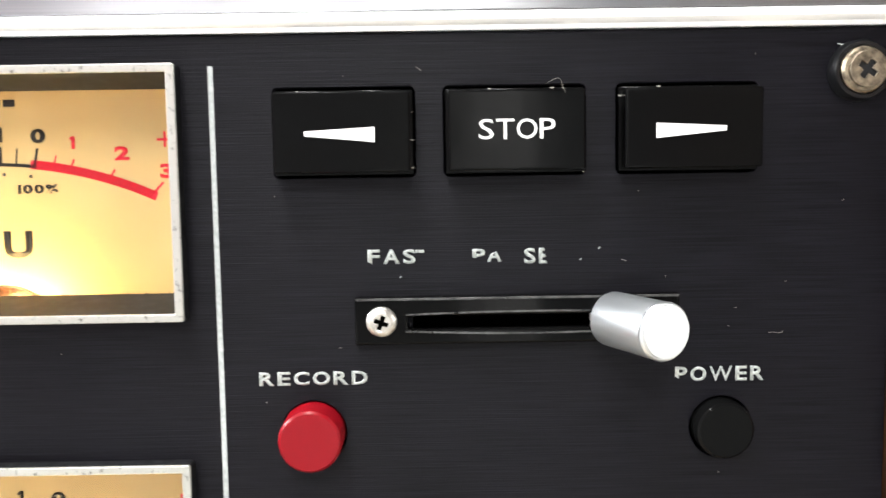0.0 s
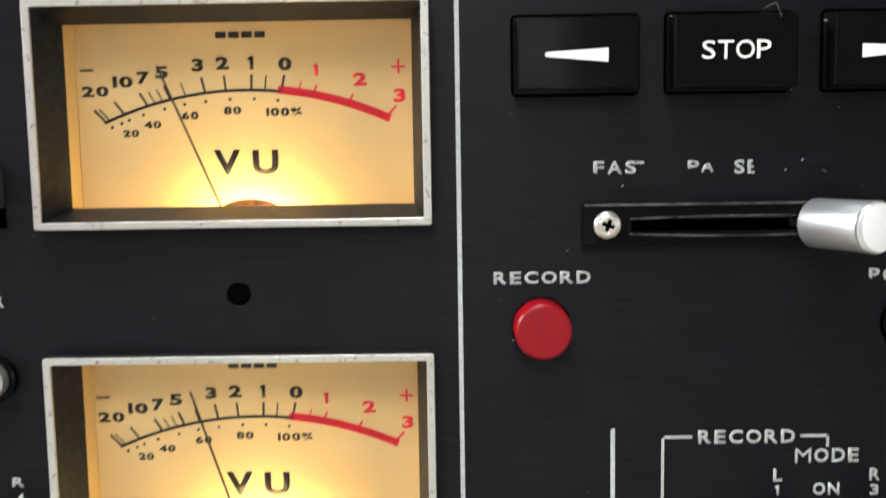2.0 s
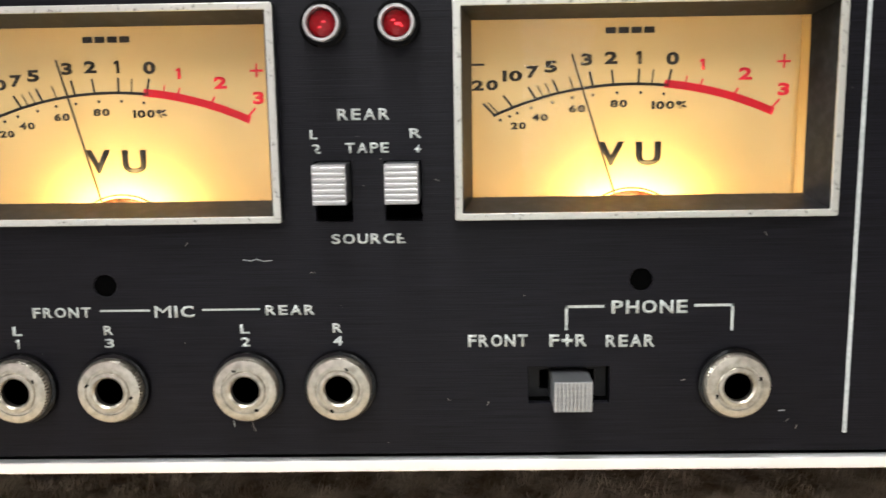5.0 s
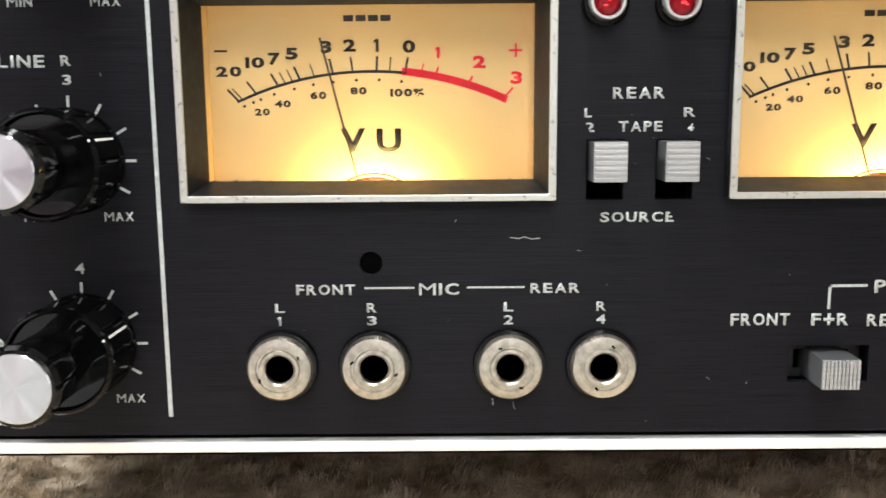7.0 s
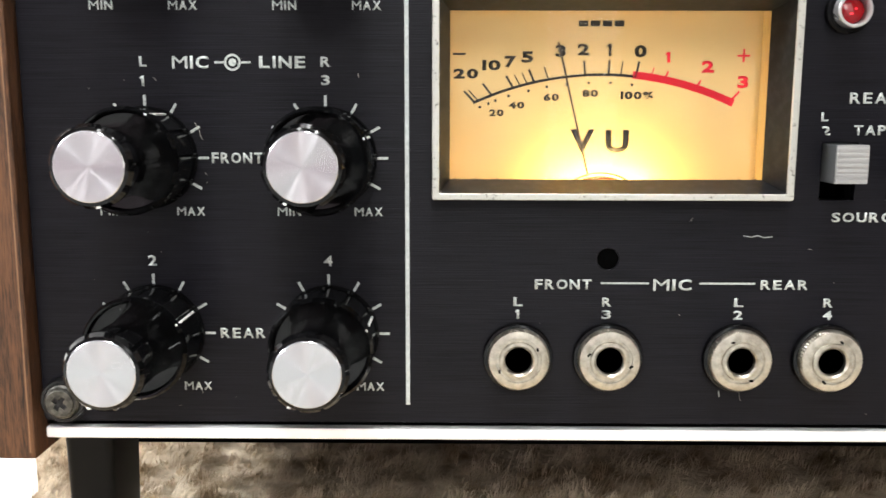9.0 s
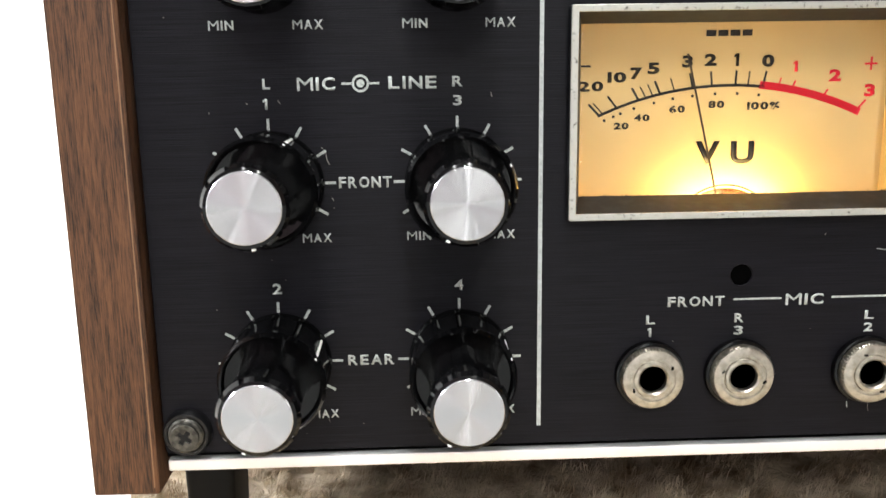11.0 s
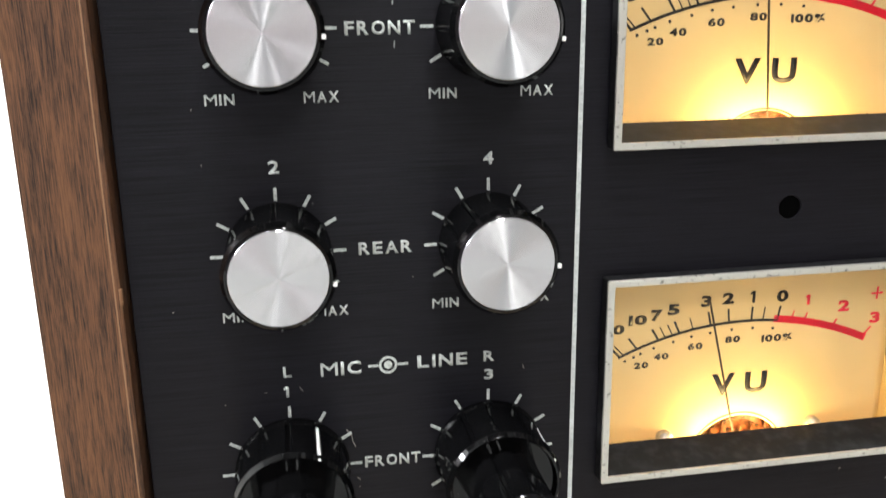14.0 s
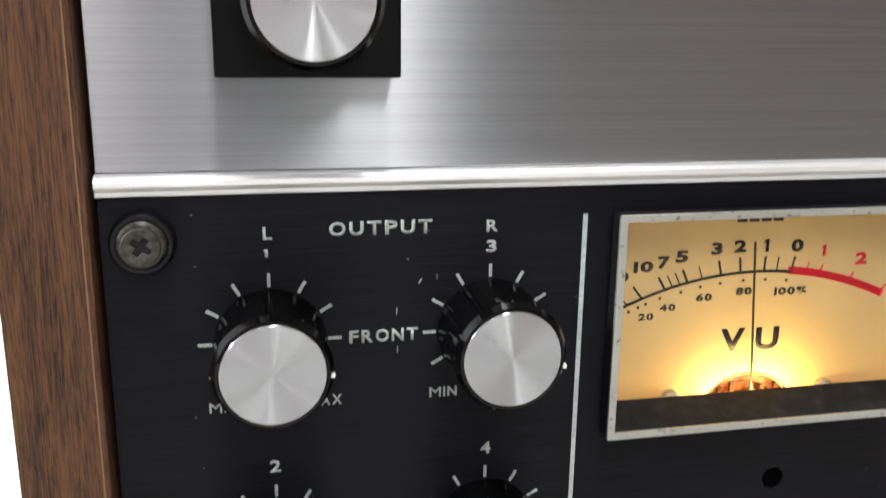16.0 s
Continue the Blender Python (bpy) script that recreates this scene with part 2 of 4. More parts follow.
GLASS = bpy.data.materials.new("clear_meter_window")
GLASS.use_nodes = True
_t = GLASS.node_tree
_t.nodes.clear()
_out, _mix = _t.nodes.new("ShaderNodeOutputMaterial"), _t.nodes.new("ShaderNodeMixShader")
_tr, _gl, _fr = _t.nodes.new("ShaderNodeBsdfTransparent"), _t.nodes.new("ShaderNodeBsdfGlossy"), _t.nodes.new("ShaderNodeFresnel")
_tr.inputs["Color"].default_value = (0.97, 0.97, 0.96, 1)
_gl.inputs["Roughness"].default_value = 0.03
_fr.inputs["IOR"].default_value = 1.16
_t.links.new(_fr.outputs[0], _mix.inputs[0])
_t.links.new(_tr.outputs[0], _mix.inputs[1])
_t.links.new(_gl.outputs[0], _mix.inputs[2])
_t.links.new(_mix.outputs[0], _out.inputs[0])


# ---------------- shapes (millimetres, x right, z up, -y towards the viewer) ----------------
def mesh_of(bm, name, smooth=True, angle=32):
    data = bpy.data.meshes.new(name)
    bmesh.ops.recalc_face_normals(bm, faces=bm.faces[:])
    if smooth:
        for f in bm.faces:
            f.smooth = True
        for e in bm.edges:
            if len(e.link_faces) == 2 and e.calc_face_angle(0) > radians(angle):
                e.smooth = False
    bm.to_mesh(data)
    bm.free()
    return data


def part(name, data, mat, parent=None, at=(0, 0, 0), label="", turn=(0, 0, 0)):
    """One mesh object under a thing or a part; at in millimetres from the parent's origin."""
    if isinstance(data, bmesh.types.BMesh):
        data = mesh_of(data, name)
    ob = new(name, data)
    if not data.materials:
        data.materials.append(mat)
    ob.parent = parent
    ob.location = [v * MM for v in at]
    ob.rotation_euler = [radians(a) for a in turn]
    return tagged(ob, label) if label else ob


def crease(bm):
    """Keeps level and upright faces truly flat beside their rounded edges."""
    bm.normal_update()
    for f in bm.faces:
        if max(abs(c) for c in f.normal) > 0.9999:
            for e in f.edges:
                e.smooth = False


def block(x0, x1, y0, y1, z0, z1, bevel=0.0, steps=2):
    bm = bmesh.new()
    bmesh.ops.create_cube(bm, size=1.0)
    for v in bm.verts:
        v.co = Vector((x0 if v.co.x < 0 else x1, y0 if v.co.y < 0 else y1, z0 if v.co.z < 0 else z1)) * MM
    if bevel:
        bmesh.ops.bevel(bm, geom=bm.edges[:], offset=bevel * MM, segments=steps, profile=0.6, affect="EDGES")
        crease(bm)
    return bm


def lathe(profile, seg=48, ribs=0, depth=0.0, rib_from=0, rib_to=99):
    """A turned body round the y axis from (radius, height towards the viewer) pairs; ribs cut grooves into the rings named."""
    bm, rings = bmesh.new(), []
    for k, (r, h) in enumerate(profile):
        ring = []
        for i in range(seg):
            a = 2 * math.pi * i / seg
            rr = r
            if ribs and rib_from <= k <= rib_to:
                rr -= depth if (i * ribs / seg) % 1.0 < 0.13 else 0.0
            ring.append(bm.verts.new((rr * math.cos(a) * MM, -h * MM, rr * math.sin(a) * MM)))
        rings.append(ring)
    for a, b in zip(rings, rings[1:]):
        for i in range(seg):
            bm.faces.new((a[i], a[(i + 1) % seg], b[(i + 1) % seg], b[i]))
    for ring, (r, _) in ((rings[0], profile[0]), (rings[-1], profile[-1])):
        bm.faces.new(ring)
    return bm


def rect(x0, x1, z0, z1, r=0.0, n=4):
    if not r:
        return [(x0, z0), (x1, z0), (x1, z1), (x0, z1)]
    pts = []
    for cx, cz, a0 in ((x1 - r, z0 + r, -90), (x1 - r, z1 - r, 0), (x0 + r, z1 - r, 90), (x0 + r, z0 + r, 180)):
        pts += [(cx + r * math.cos(radians(a0 + 90 * i / n)), cz + r * math.sin(radians(a0 + 90 * i / n))) for i in range(n + 1)]
    return pts


def disc(x, z, r, n=40):
    return [(x + r * math.cos(2 * math.pi * i / n), z + r * math.sin(2 * math.pi * i / n)) for i in range(n)]


def plate(outlines, y0, y1, bevel=0.0):
    """A flat sheet with holes: the first outline is the edge, the others are cut out; between depths y0 (front) and y1."""
    curve = bpy.data.curves.new("sheet", "CURVE")
    curve.dimensions, curve.fill_mode = "2D", "BOTH"
    for pts in outlines:
        s = curve.splines.new("POLY")
        s.points.add(len(pts) - 1)
        for p, (x, z) in zip(s.points, pts):
            p.co = (x * MM, z * MM, 0, 1)
        s.use_cyclic_u = True
    curve.extrude = abs(y1 - y0) / 2 * MM - bevel * MM
    curve.bevel_depth, curve.bevel_resolution, curve.offset = bevel * MM, 1, -bevel * MM
    return flat_mesh(curve, (y0 + y1) / 2, True)


def flat_mesh(curve, y, weld=False):
    ob = bpy.data.objects.new("sheet", curve)
    scene.collection.objects.link(ob)
    bpy.context.view_layer.update()
    data = bpy.data.meshes.new_from_object(ob.evaluated_get(bpy.context.evaluated_depsgraph_get()))
    bpy.data.objects.remove(ob)
    bpy.data.curves.remove(curve)
    data.materials.clear()
    if weld:
        bm = bmesh.new()
        bm.from_mesh(data)
        bmesh.ops.remove_doubles(bm, verts=bm.verts[:], dist=0.000002)
        crease(bm)
        bm.to_mesh(data)
        bm.free()
    data.transform(Matrix.Translation((0, y * MM, 0)) @ Matrix.Rotation(radians(90), 4, "X"))
    return data


def word(body, x0, x1, z0, z1, y=-0.03, weight=0.026, cuts=(), thick=0.06, gap=0.15):
    """Raised print of a word, fitted into a box; cuts: (point x, z, normal x, z) planes beyond which the ink has worn off."""
    glyphs = []
    for sign in body:
        if sign == " ":
            glyphs.append((0.32, None, None, None))
            continue
        curve = bpy.data.curves.new("letters", "FONT")
        curve.body, curve.size, curve.offset, curve.resolution_u = sign, 1.0, (0.0 if sign in "MW" else weight), 3
        data = flat_mesh(curve, 0)
        co = np.empty(len(data.vertices) * 3)
        data.vertices.foreach_get("co", co)
        co = co.reshape(-1, 3)
        lo, hi = co.min(0), co.max(0)
        wide = hi[0] - lo[0]
        glyphs.append((wide if sign in "I1%" else 0.55 * wide + 0.45 * (0.98 if sign in "MW" else 0.62), data, co, (lo, hi)))
    total = sum(g[0] for g in glyphs) + gap * (len(glyphs) - 1)
    at, bm = 0.0, bmesh.new()
    for wide, data, co, span in glyphs:
        if data:
            lo, hi = span
            co[:, 0] = (x0 + (at + (co[:, 0] - lo[0]) / (hi[0] - lo[0]) * wide) / total * (x1 - x0)) * MM
            level = (co[:, 2] - lo[2]) / (hi[2] - lo[2])
            co[:, 2] = (z0 + level * (z1 - z0)) * MM
            co[:, 1] = y * MM
            data.vertices.foreach_set("co", co.ravel())
            bm.from_mesh(data)
            bpy.data.meshes.remove(data)
            if sign == "1":
                lx, tall = co[:, 0].min(), z1 - z0
                flag = ((lx, z1), (lx, z1 - 0.24 * tall), (lx - 0.17 * tall * MM, z1 - 0.34 * tall), (lx - 0.19 * tall * MM, z1 - 0.18 * tall))
                bm.faces.new([bm.verts.new((px, y * MM, pz * MM)) for px, pz in flag])
        at += wide + gap
    for px, pz, nx, nz in cuts:
        bmesh.ops.bisect_plane(bm, geom=bm.verts[:] + bm.edges[:] + bm.faces[:], plane_co=(px * MM, 0, pz * MM), plane_no=(nx, 0, nz), clear_outer=True)
    grown = bmesh.ops.extrude_face_region(bm, geom=bm.faces[:])
    bmesh.ops.translate(bm, verts=[v for v in grown["geom"] if isinstance(v, bmesh.types.BMVert)], vec=(0, -thick * MM, 0))
    return mesh_of(bm, "letters", smooth=False)


def stroke(points, width, y=-0.05, thick=0.06):
    """A printed line of even width through points."""
    bm = bmesh.new()
    for (ax, az), (bx, bz) in zip(points, points[1:]):
        d = Vector((bx - ax, bz - az)).normalized()
        n = Vector((-d.y, d.x)) * width / 2
        e = d * (width / 2 if len(points) > 2 else 0)
        quad = [(ax - e.x + n.x, az - e.y + n.y), (bx + e.x + n.x, bz + e.y + n.y), (bx + e.x - n.x, bz + e.y - n.y), (ax - e.x - n.x, az - e.y - n.y)]
        low = [bm.verts.new((x * MM, y * MM, z * MM)) for x, z in quad]
        top = [bm.verts.new((x * MM, (y - thick) * MM, z * MM)) for x, z in quad]
        bm.faces.new(low), bm.faces.new(top)
        for i in range(4):
            bm.faces.new((low[i], low[(i + 1) % 4], top[(i + 1) % 4], top[i]))
    return mesh_of(bm, "line", smooth=False)


# ---------------- room ----------------
def wall_block(name, x0, x1, y0, y1, z0, z1, mat, label):
    ob = new(name, mesh_of(block(x0, x1, y0, y1, z0, z1), name, smooth=False))
    ob.data.materials.append(mat)
    return tagged(ob, label, kind="structure")


wall_block("floor", -2200, 2600, -3000, 1000, -800, -750, BROWN_FLOOR, "plain brown floor of the room")
wall_block("ceiling", -2200, 2600, -3000, 1000, 1400, 1450, CEILING, "plain grey painted ceiling")
wall_block("wall_north", -2200, 2600, 900, 1000, -750, 1400, WHITE_WALL, "plain white wall behind the tape deck")
wall_block("wall_south", -2200, 2600, -3100, -3000, -750, 1400, FAR_WALL, "unseen wall opposite the deck, colour bands painted for its reflections")
wall_block("wall_west", -2300, -2200, -3000, 1000, -750, 1400, GREY_WALL, "plain grey wall of the room")
wall_block("wall_east", 2600, 2700, -3000, 1000, -750, 1400, EAST_WALL, "plain beige wall of the room")
wall_block("backdrop", -900, -20, 32, 39, -6, 700, BACKDROP, "glowing white backdrop standing in for the overexposed area behind the deck")

wall_block("window_1", 430, 680, -2998, -2990, -600, 1200, PANE_LIGHT, "tall bright daylight window in the wall")

wall_block("window_2", 2588, 2598, -1650, -750, -550, 1100, PANE_LIGHT, "tall bright daylight window in the beige wall")

for lx, ly, lz, sx, sy, w in LAMPS:
    fixture = new("ceiling_light")
    fixture.location = (lx, ly, 1.4)
    tagged(fixture, "white tube light housing fixed to the ceiling", "ceiling light", "ceiling lights")
    part("housing", block(-sx * 520, sx * 520, -sy * 520, sy * 520, -36, -2, 3), WHITE_WALL, fixture)

table = new("table")
table.location = (0.2, 0.1, -0.75)
tagged(table, "pale laminate table under the beige plush cloth", "table")
part("tabletop", block(-900, 1000, -900, 560, 712, 738, 3), TABLE_PALE, table, label="pale grey-white laminate top")
for tx in (-850, 950):
    for ty in (-850, 510):
        part("leg", block(tx - 25, tx + 25, ty - 25, ty + 25, 0, 712, 3), TABLE_PALE, table)


def plush_cloth():
    """A soft cloth: an uneven sheet with a pile of short bent fibres."""
    rng = np.random.default_rng(4)
    nx, ny = 180, 70
    xs, ys = np.linspace(-0.52, 0.75, nx), np.linspace(-0.10, 0.36, ny)

    def height(x, y):
        return 0.0016 * math.sin(x * 41 + 3 * math.sin(y * 23)) + 0.0018 * math.sin(y * 57 + x * 13) - 0.001

    verts = [(x, y, height(x, y)) for y in ys for x in xs]
    faces = [(j * nx + i, j * nx + i + 1, (j + 1) * nx + i + 1, (j + 1) * nx + i) for j in range(ny - 1) for i in range(nx - 1)]
    data = bpy.data.meshes.new("plush_cloth")
    data.from_pydata(verts, [], faces)
    data.materials.append(PLUSH)
    for p in data.polygons:
        p.use_smooth = True
    cloth = new("plush_cloth", data)
    cloth.location = (0, 0, -0.004)
    tagged(cloth, "beige and brown plush cloth spread under the tape deck", "cloth")
    verts, faces = [], []
    # tufts of fibres that lean together
    tufts = 9500
    tx, ty = rng.uniform(-0.13, 0.47, tufts), rng.uniform(-0.03, 0.17, tufts)
    turn, lean = rng.normal(-0.5, 0.9, tufts), rng.uniform(0.5, 1.5, tufts)
    for x0, y0, a0, l0 in zip(tx, ty, turn, lean):
        tall = rng.uniform(0.0025, 0.0062)
        for _ in range(11):
            x, y = x0 + rng.normal(0, 0.0011), y0 + rng.normal(0, 0.0011)
            a, l, h = a0 + rng.normal(0, 0.35), l0 * rng.uniform(0.7, 1.2), tall * rng.uniform(0.6, 1.1)
            z = height(x, y) - 0.0003
            dx, dy = math.cos(a) * l * h, math.sin(a) * l * h
            w = 0.00011
            sx, sy = -math.sin(a) * w, math.cos(a) * w
            k = len(verts)
            verts += [(x - sx, y - sy, z), (x + sx, y + sy, z), (x + dx * 0.4 - sx, y + dy * 0.4 - sy, z + h * 0.7), (x + dx * 0.4 + sx, y + dy * 0.4 + sy, z + h * 0.7), (x + dx, y + dy, z + h)]
            faces += [(k, k + 1, k + 3, k + 2), (k + 2, k + 3, k + 4)]
    data = bpy.data.meshes.new("nap")
    data.from_pydata(verts, [], faces)
    data.materials.append(PLUSH)
    pile = new("nap", data)
    pile.parent = cloth
    tagged(pile, "short soft fibres", kind="stuff")


plush_cloth()

# ---------------- the tape deck ----------------
deck = new("reel_tape_deck")
tagged(deck, "black and silver tape deck with walnut sides on a cloth", "tape deck")
X0, X1, Z0, Z1 = 2.0, 397.0, 32.8, 199.2
METERS = [(127.0, 172.7), (238.0, 172.8), (127.0, 104.65), (238.0, 104.7)]
JACKS = [(107.8, 47.9), (127.5, 47.9), (155.9, 47.9), (175.4, 47.9), (257.6, 47.7)]
BUTTONS = [(303.5, "back"), (332.4, "stop"), (361.7, "forward")]
# slot centre x, slot bottom z, lever up
LEVERS = [(175.3, 82.9, True), (189.5, 82.9, True), (175.3, 151.5, True), (189.5, 151.5, True), (301.5, 64.5, False), (321.2, 64.6, True),
          (344.3, 83.0, True), (363.5, 83.0, True), (344.3, 46.1, True), (363.5, 46.1, True)]
BLIND = [(127, 137.9), (238, 137.9), (127, 70), (238, 70)]

cut = [rect(X0, X1, Z0, Z1, 1.2)]
cut += [rect(mx - 37, mx + 37, mz - 20.8, mz + 20.8) for mx, mz in METERS]
cut += [disc(x, z, 5.2) for x, z in JACKS]
cut += [disc(x, z, 2.35, 32) for x, z in BLIND]
cut += [rect(x - 12.05, x + 12.05, 175.1, 190.3, 0.9) for x, _ in BUTTONS]
cut += [rect(x - 3.75, x + 3.75, z, z + 12.2) for x, z, _ in LEVERS]
cut += [rect(214.9, 231.8, 43.7, 51.6), disc(297.0, 130.7, 5.7), disc(368.2, 130.6, 5.5), rect(314.5, 356, 148.6, 152.2)]
panel = part("front_panel", plate(cut, 0.0, 2.0, 0.15), BLACK_PANEL, deck, label="black brushed anodised aluminium panel with worn white lettering")


def print_word(body, x0, x1, z0, z1, mat=INK, **more):
    part("lettering", word(body, x0, x1, z0, z1, **more), mat, panel)


def print_line(points, width=0.55, mat=INK):
    part("printed_line", stroke(points, width), mat, panel)


# dividers
for points in ([(83.6, 37.0), (83.6, 194.1)], [(281.2, 36.7), (281.2, 194.1)], [(310.9, 36.9), (310.9, 110.1)]):
    part("divider_line", stroke(points, 0.85), LINE, panel)

# transport section
print_word("RECORD", 287.7, 306.5, 139.2, 141.6)
print_word("POWER", 360.1, 375.6, 138.8, 141.4, cuts=((360.7, 139.3, -0.55, -0.85),))
print_word("FAS", 307.0, 315.2, 160.2, 162.7, cuts=((307.1, 160.6, -0.5, -0.85),))
print_line([(315.2, 162.35), (316.7, 162.3)], 0.5)
print_word("P", 325.0, 327.2, 160.3, 162.6, cuts=((325.0, 161.1, -0.1, -1),))
print_word("A", 327.5, 330.0, 160.3, 162.6, cuts=((328.4, 161.8, -0.4, 0.9),))
print_word("SE", 333.9, 338.4, 159.9, 162.6, cuts=((337.6, 161.2, 1, 0.15),))
for sx, sz in ((343.6, 160.4), (346.8, 162.3), (312.6, 157.8), (354.0, 183.3)):
    print_line([(sx - 0.15, sz), (sx + 0.2, sz + 0.3)], 0.2)
print_word("PLAY", 295.2, 307.0, 81.9, 84.8)
print_word("2 CHAN", 294.3, 308.2, 78.2, 80.6)
print_word("4 CHAN", 293.9, 308.3, 59.6, 62.0)
print_word("BIAS", 315.4, 326.1, 81.8, 84.8)
print_word("HIGH", 316.6, 325.0, 78.1, 80.5)
print_word("NORMAL", 312.9, 328.1, 59.6, 62.0)
print_word("RECORD", 327.7, 346.7, 106.9, 109.6)
print_line([(326.2, 108.3), (320.75, 108.3), (320.75, 85.8)])
print_line([(348.0, 108.3), (353.1, 108.3), (353.1, 106.4)])
print_word("MODE", 346.8, 359.3, 102.9, 105.7)
for dz, upper, lower in ((0.0, "1", "3"), (-36.8, "2", "4")):
    print_word("L", 342.6, 344.4, 99.1 + dz, 101.6 + dz)
    print_word(upper, *((343.3, 343.8) if upper == "1" else (342.6, 344.4)), 96.3 + dz, 98.2 + dz)
    print_word("R", 361.5, 363.6, 99.1 + dz, 101.6 + dz)
    print_word(lower, 361.7, 363.4, 96.1 + dz, 98.3 + dz)
    print_word("ON", 350.45, 355.7, 96.2 + dz, 98.7 + dz)
    print_word("OFF", 349.6, 356.5, 78.1 + dz, 80.6 + dz)

# monitor section between the meters
print_word("MONITOR", 172.6, 191.8, 135.9, 138.3)
for dz, title in ((0.0, "REAR"), (68.4, "FRONT")):
    print_word(title, 175.4 if dz else 176.6, 188.4 if dz else 187.1, 103.3 + dz, 105.6 + dz)
    print_word("TAPE", 177.95, 186.75, 96.7 + dz, 98.8 + dz)
    print_word("SOURCE", 174.55, 189.75, 78.2 + dz, 80.3 + dz, cuts=((189.2, 79.4 + dz, 1, 0.5),))
print_word("L", 170.9, 172.4, 99.6, 101.5)
print_word("2", 171.0, 173.0, 96.7, 98.6, cuts=((171.8, 97.3, -0.9, -0.5),))
print_word("R", 191.0, 193.4, 99.6, 101.5)
print_word("4", 191.3, 193.2, 96.7, 98.4, cuts=((191.6, 97.0, -0.7, 0.7),))

# microphone and phone sockets
print_word("FRONT", 111.3, 123.6, 63.3, 65.5)
print_line([(125.6, 64.7), (136.0, 64.7)], 0.4)
print_word("MIC", 137.0, 145.3, 63.1, 65.6)
print_line([(147.0, 64.7), (159.0, 64.7)], 0.4)
print_word("REAR", 160.25, 170.5, 63.4, 65.5)
for x, side, number in ((107.7, "L", "1"), (127.0, "R", "3"), (155.7, "L", "2"), (175.1, "R", "4")):
    print_word(side, x - 1.0, x + 1.0, 59.5, 61.5)
    print_word(number, x - (0.25 if number == "1" else 1.0), x + (0.25 if number == "1" else 1.0), 56.7, 58.7)
print_word("PHONE", 232.0, 247.6, 62.9, 65.7)
print_line([(230.2, 64.5), (222.7, 64.5), (222.7, 59.8)])
print_line([(249.3, 64.5), (256.85, 64.5), (256.85, 59.4)])
print_word("FRONT", 202.3, 214.7, 56.1, 58.7)
print_word("F+R", 219.2, 227.0, 56.0, 58.6)
print_word("REAR", 230.9, 241.0, 55.8, 58.4)

# level section
COL = (28.1, 66.4)
ROWS_Z = (173.7, 134.7, 91.6, 53.2)
print_word("OUTPUT", 38.3, 55.9, 191.7, 194.1)
print_word("MIC", 34.3, 41.9, 110.3, 112.9)
print_word("LINE", 52.6, 62.3, 110.4, 112.9)
print_line([(43.2, 111.6), (45.2, 111.6)], 0.45)
print_line([(48.8, 111.6), (50.8, 111.6)], 0.45)
part("lettering", plate([disc(47.0, 111.6, 1.75), disc(47.0, 111.6, 1.3)], -0.1, -0.03), INK, panel)
part("lettering", plate([disc(47.0, 111.6, 0.8)], -0.1, -0.03), INK, panel)
for z, title, x0, x1 in ((173.6, "FRONT", 41.4, 53.5), (134.7, "REAR", 42.3, 52.1), (91.6, "FRONT", 41.9, 52.8), (53.2, "REAR", 42.4, 52.3)):
    print_word(title, x0, x1, z - 1.15, z + 1.15)
for row, z in enumerate(ROWS_Z):
    r0, r1 = (9.7, 12.0) if row < 2 else (11.0, 13.2)
    for col, x in enumerate(COL):
        for k in range(-4, 5):
            a = radians(30 * k)
            print_line([(x + r0 * math.sin(a), z + r0 * math.cos(a)), (x + r1 * math.sin(a), z + r1 * math.cos(a))], 0.55)
        low = z - 12.4 if row < 3 else z - 13.0
        print_word("MIN", x - 10.7, x - 5.7, low, low + 1.85)
        print_word("MAX", x + 5.9, x + 11.9, low, low + 1.85)
        if row in (1, 3):
            print_word("24"[col], x - 0.95, x + 0.95, z + 15.0 - 0.5 * (row == 1), z + 17.3 - 0.5 * (row == 1))
for z in (191.5, 110.7):
    print_word("L", 27.4, 28.9, z, z + 2.1)
    print_word("R", 65.5, 67.6, z, z + 2.1)
print_word("1", 27.7, 28.2, 106.7, 108.8)
print_word("3", 65.6, 67.4, 106.9, 109.0)
print_word("1", 27.65, 28.15, 188.5, 189.9)
print_word("3", 65.6, 67.4, 187.8, 190.0)

# scratches and dust on the panel
rng = random.Random(9)
for points in ([(156.1, 75.2), (157.8, 74.9), (158.9, 75.3), (160.4, 74.8), (162.1, 75.0)], [(53.6, 182.7), (54.1, 183.6)], [(49.7, 177.4), (49.8, 178.6)], [(49.8, 170.2), (49.9, 171.4)],
               [(387.0, 196.4), (388.6, 196.2)], [(267.2, 41.6), (268.6, 41.8)], [(152.3, 40.6), (152.5, 39.1)]):
    part("scratch", stroke(points, 0.16), INK, panel)
specks = bmesh.new()
for _ in range(110):
    x, z = rng.uniform(X0 + 3, X1 - 3), rng.uniform(Z0 + 2, Z1 - 2)
    if any(abs(x - mx) < 39 and abs(z - mz) < 22.5 for mx, mz in METERS):
        continue
    a, l, w = rng.uniform(0, 3.14), rng.choice((0.1, 0.12, 0.18, 0.45)), 0.045
    dx, dz, ex, ez = math.cos(a) * l, math.sin(a) * l, -math.sin(a) * w, math.cos(a) * w
    specks.faces.new([specks.verts.new((px * MM, -0.06 * MM, pz * MM)) for px, pz in ((x - dx - ex, z - dz - ez), (x + dx - ex, z + dz - ez), (x + dx + ex, z + dz + ez), (x - dx + ex, z - dz + ez))])
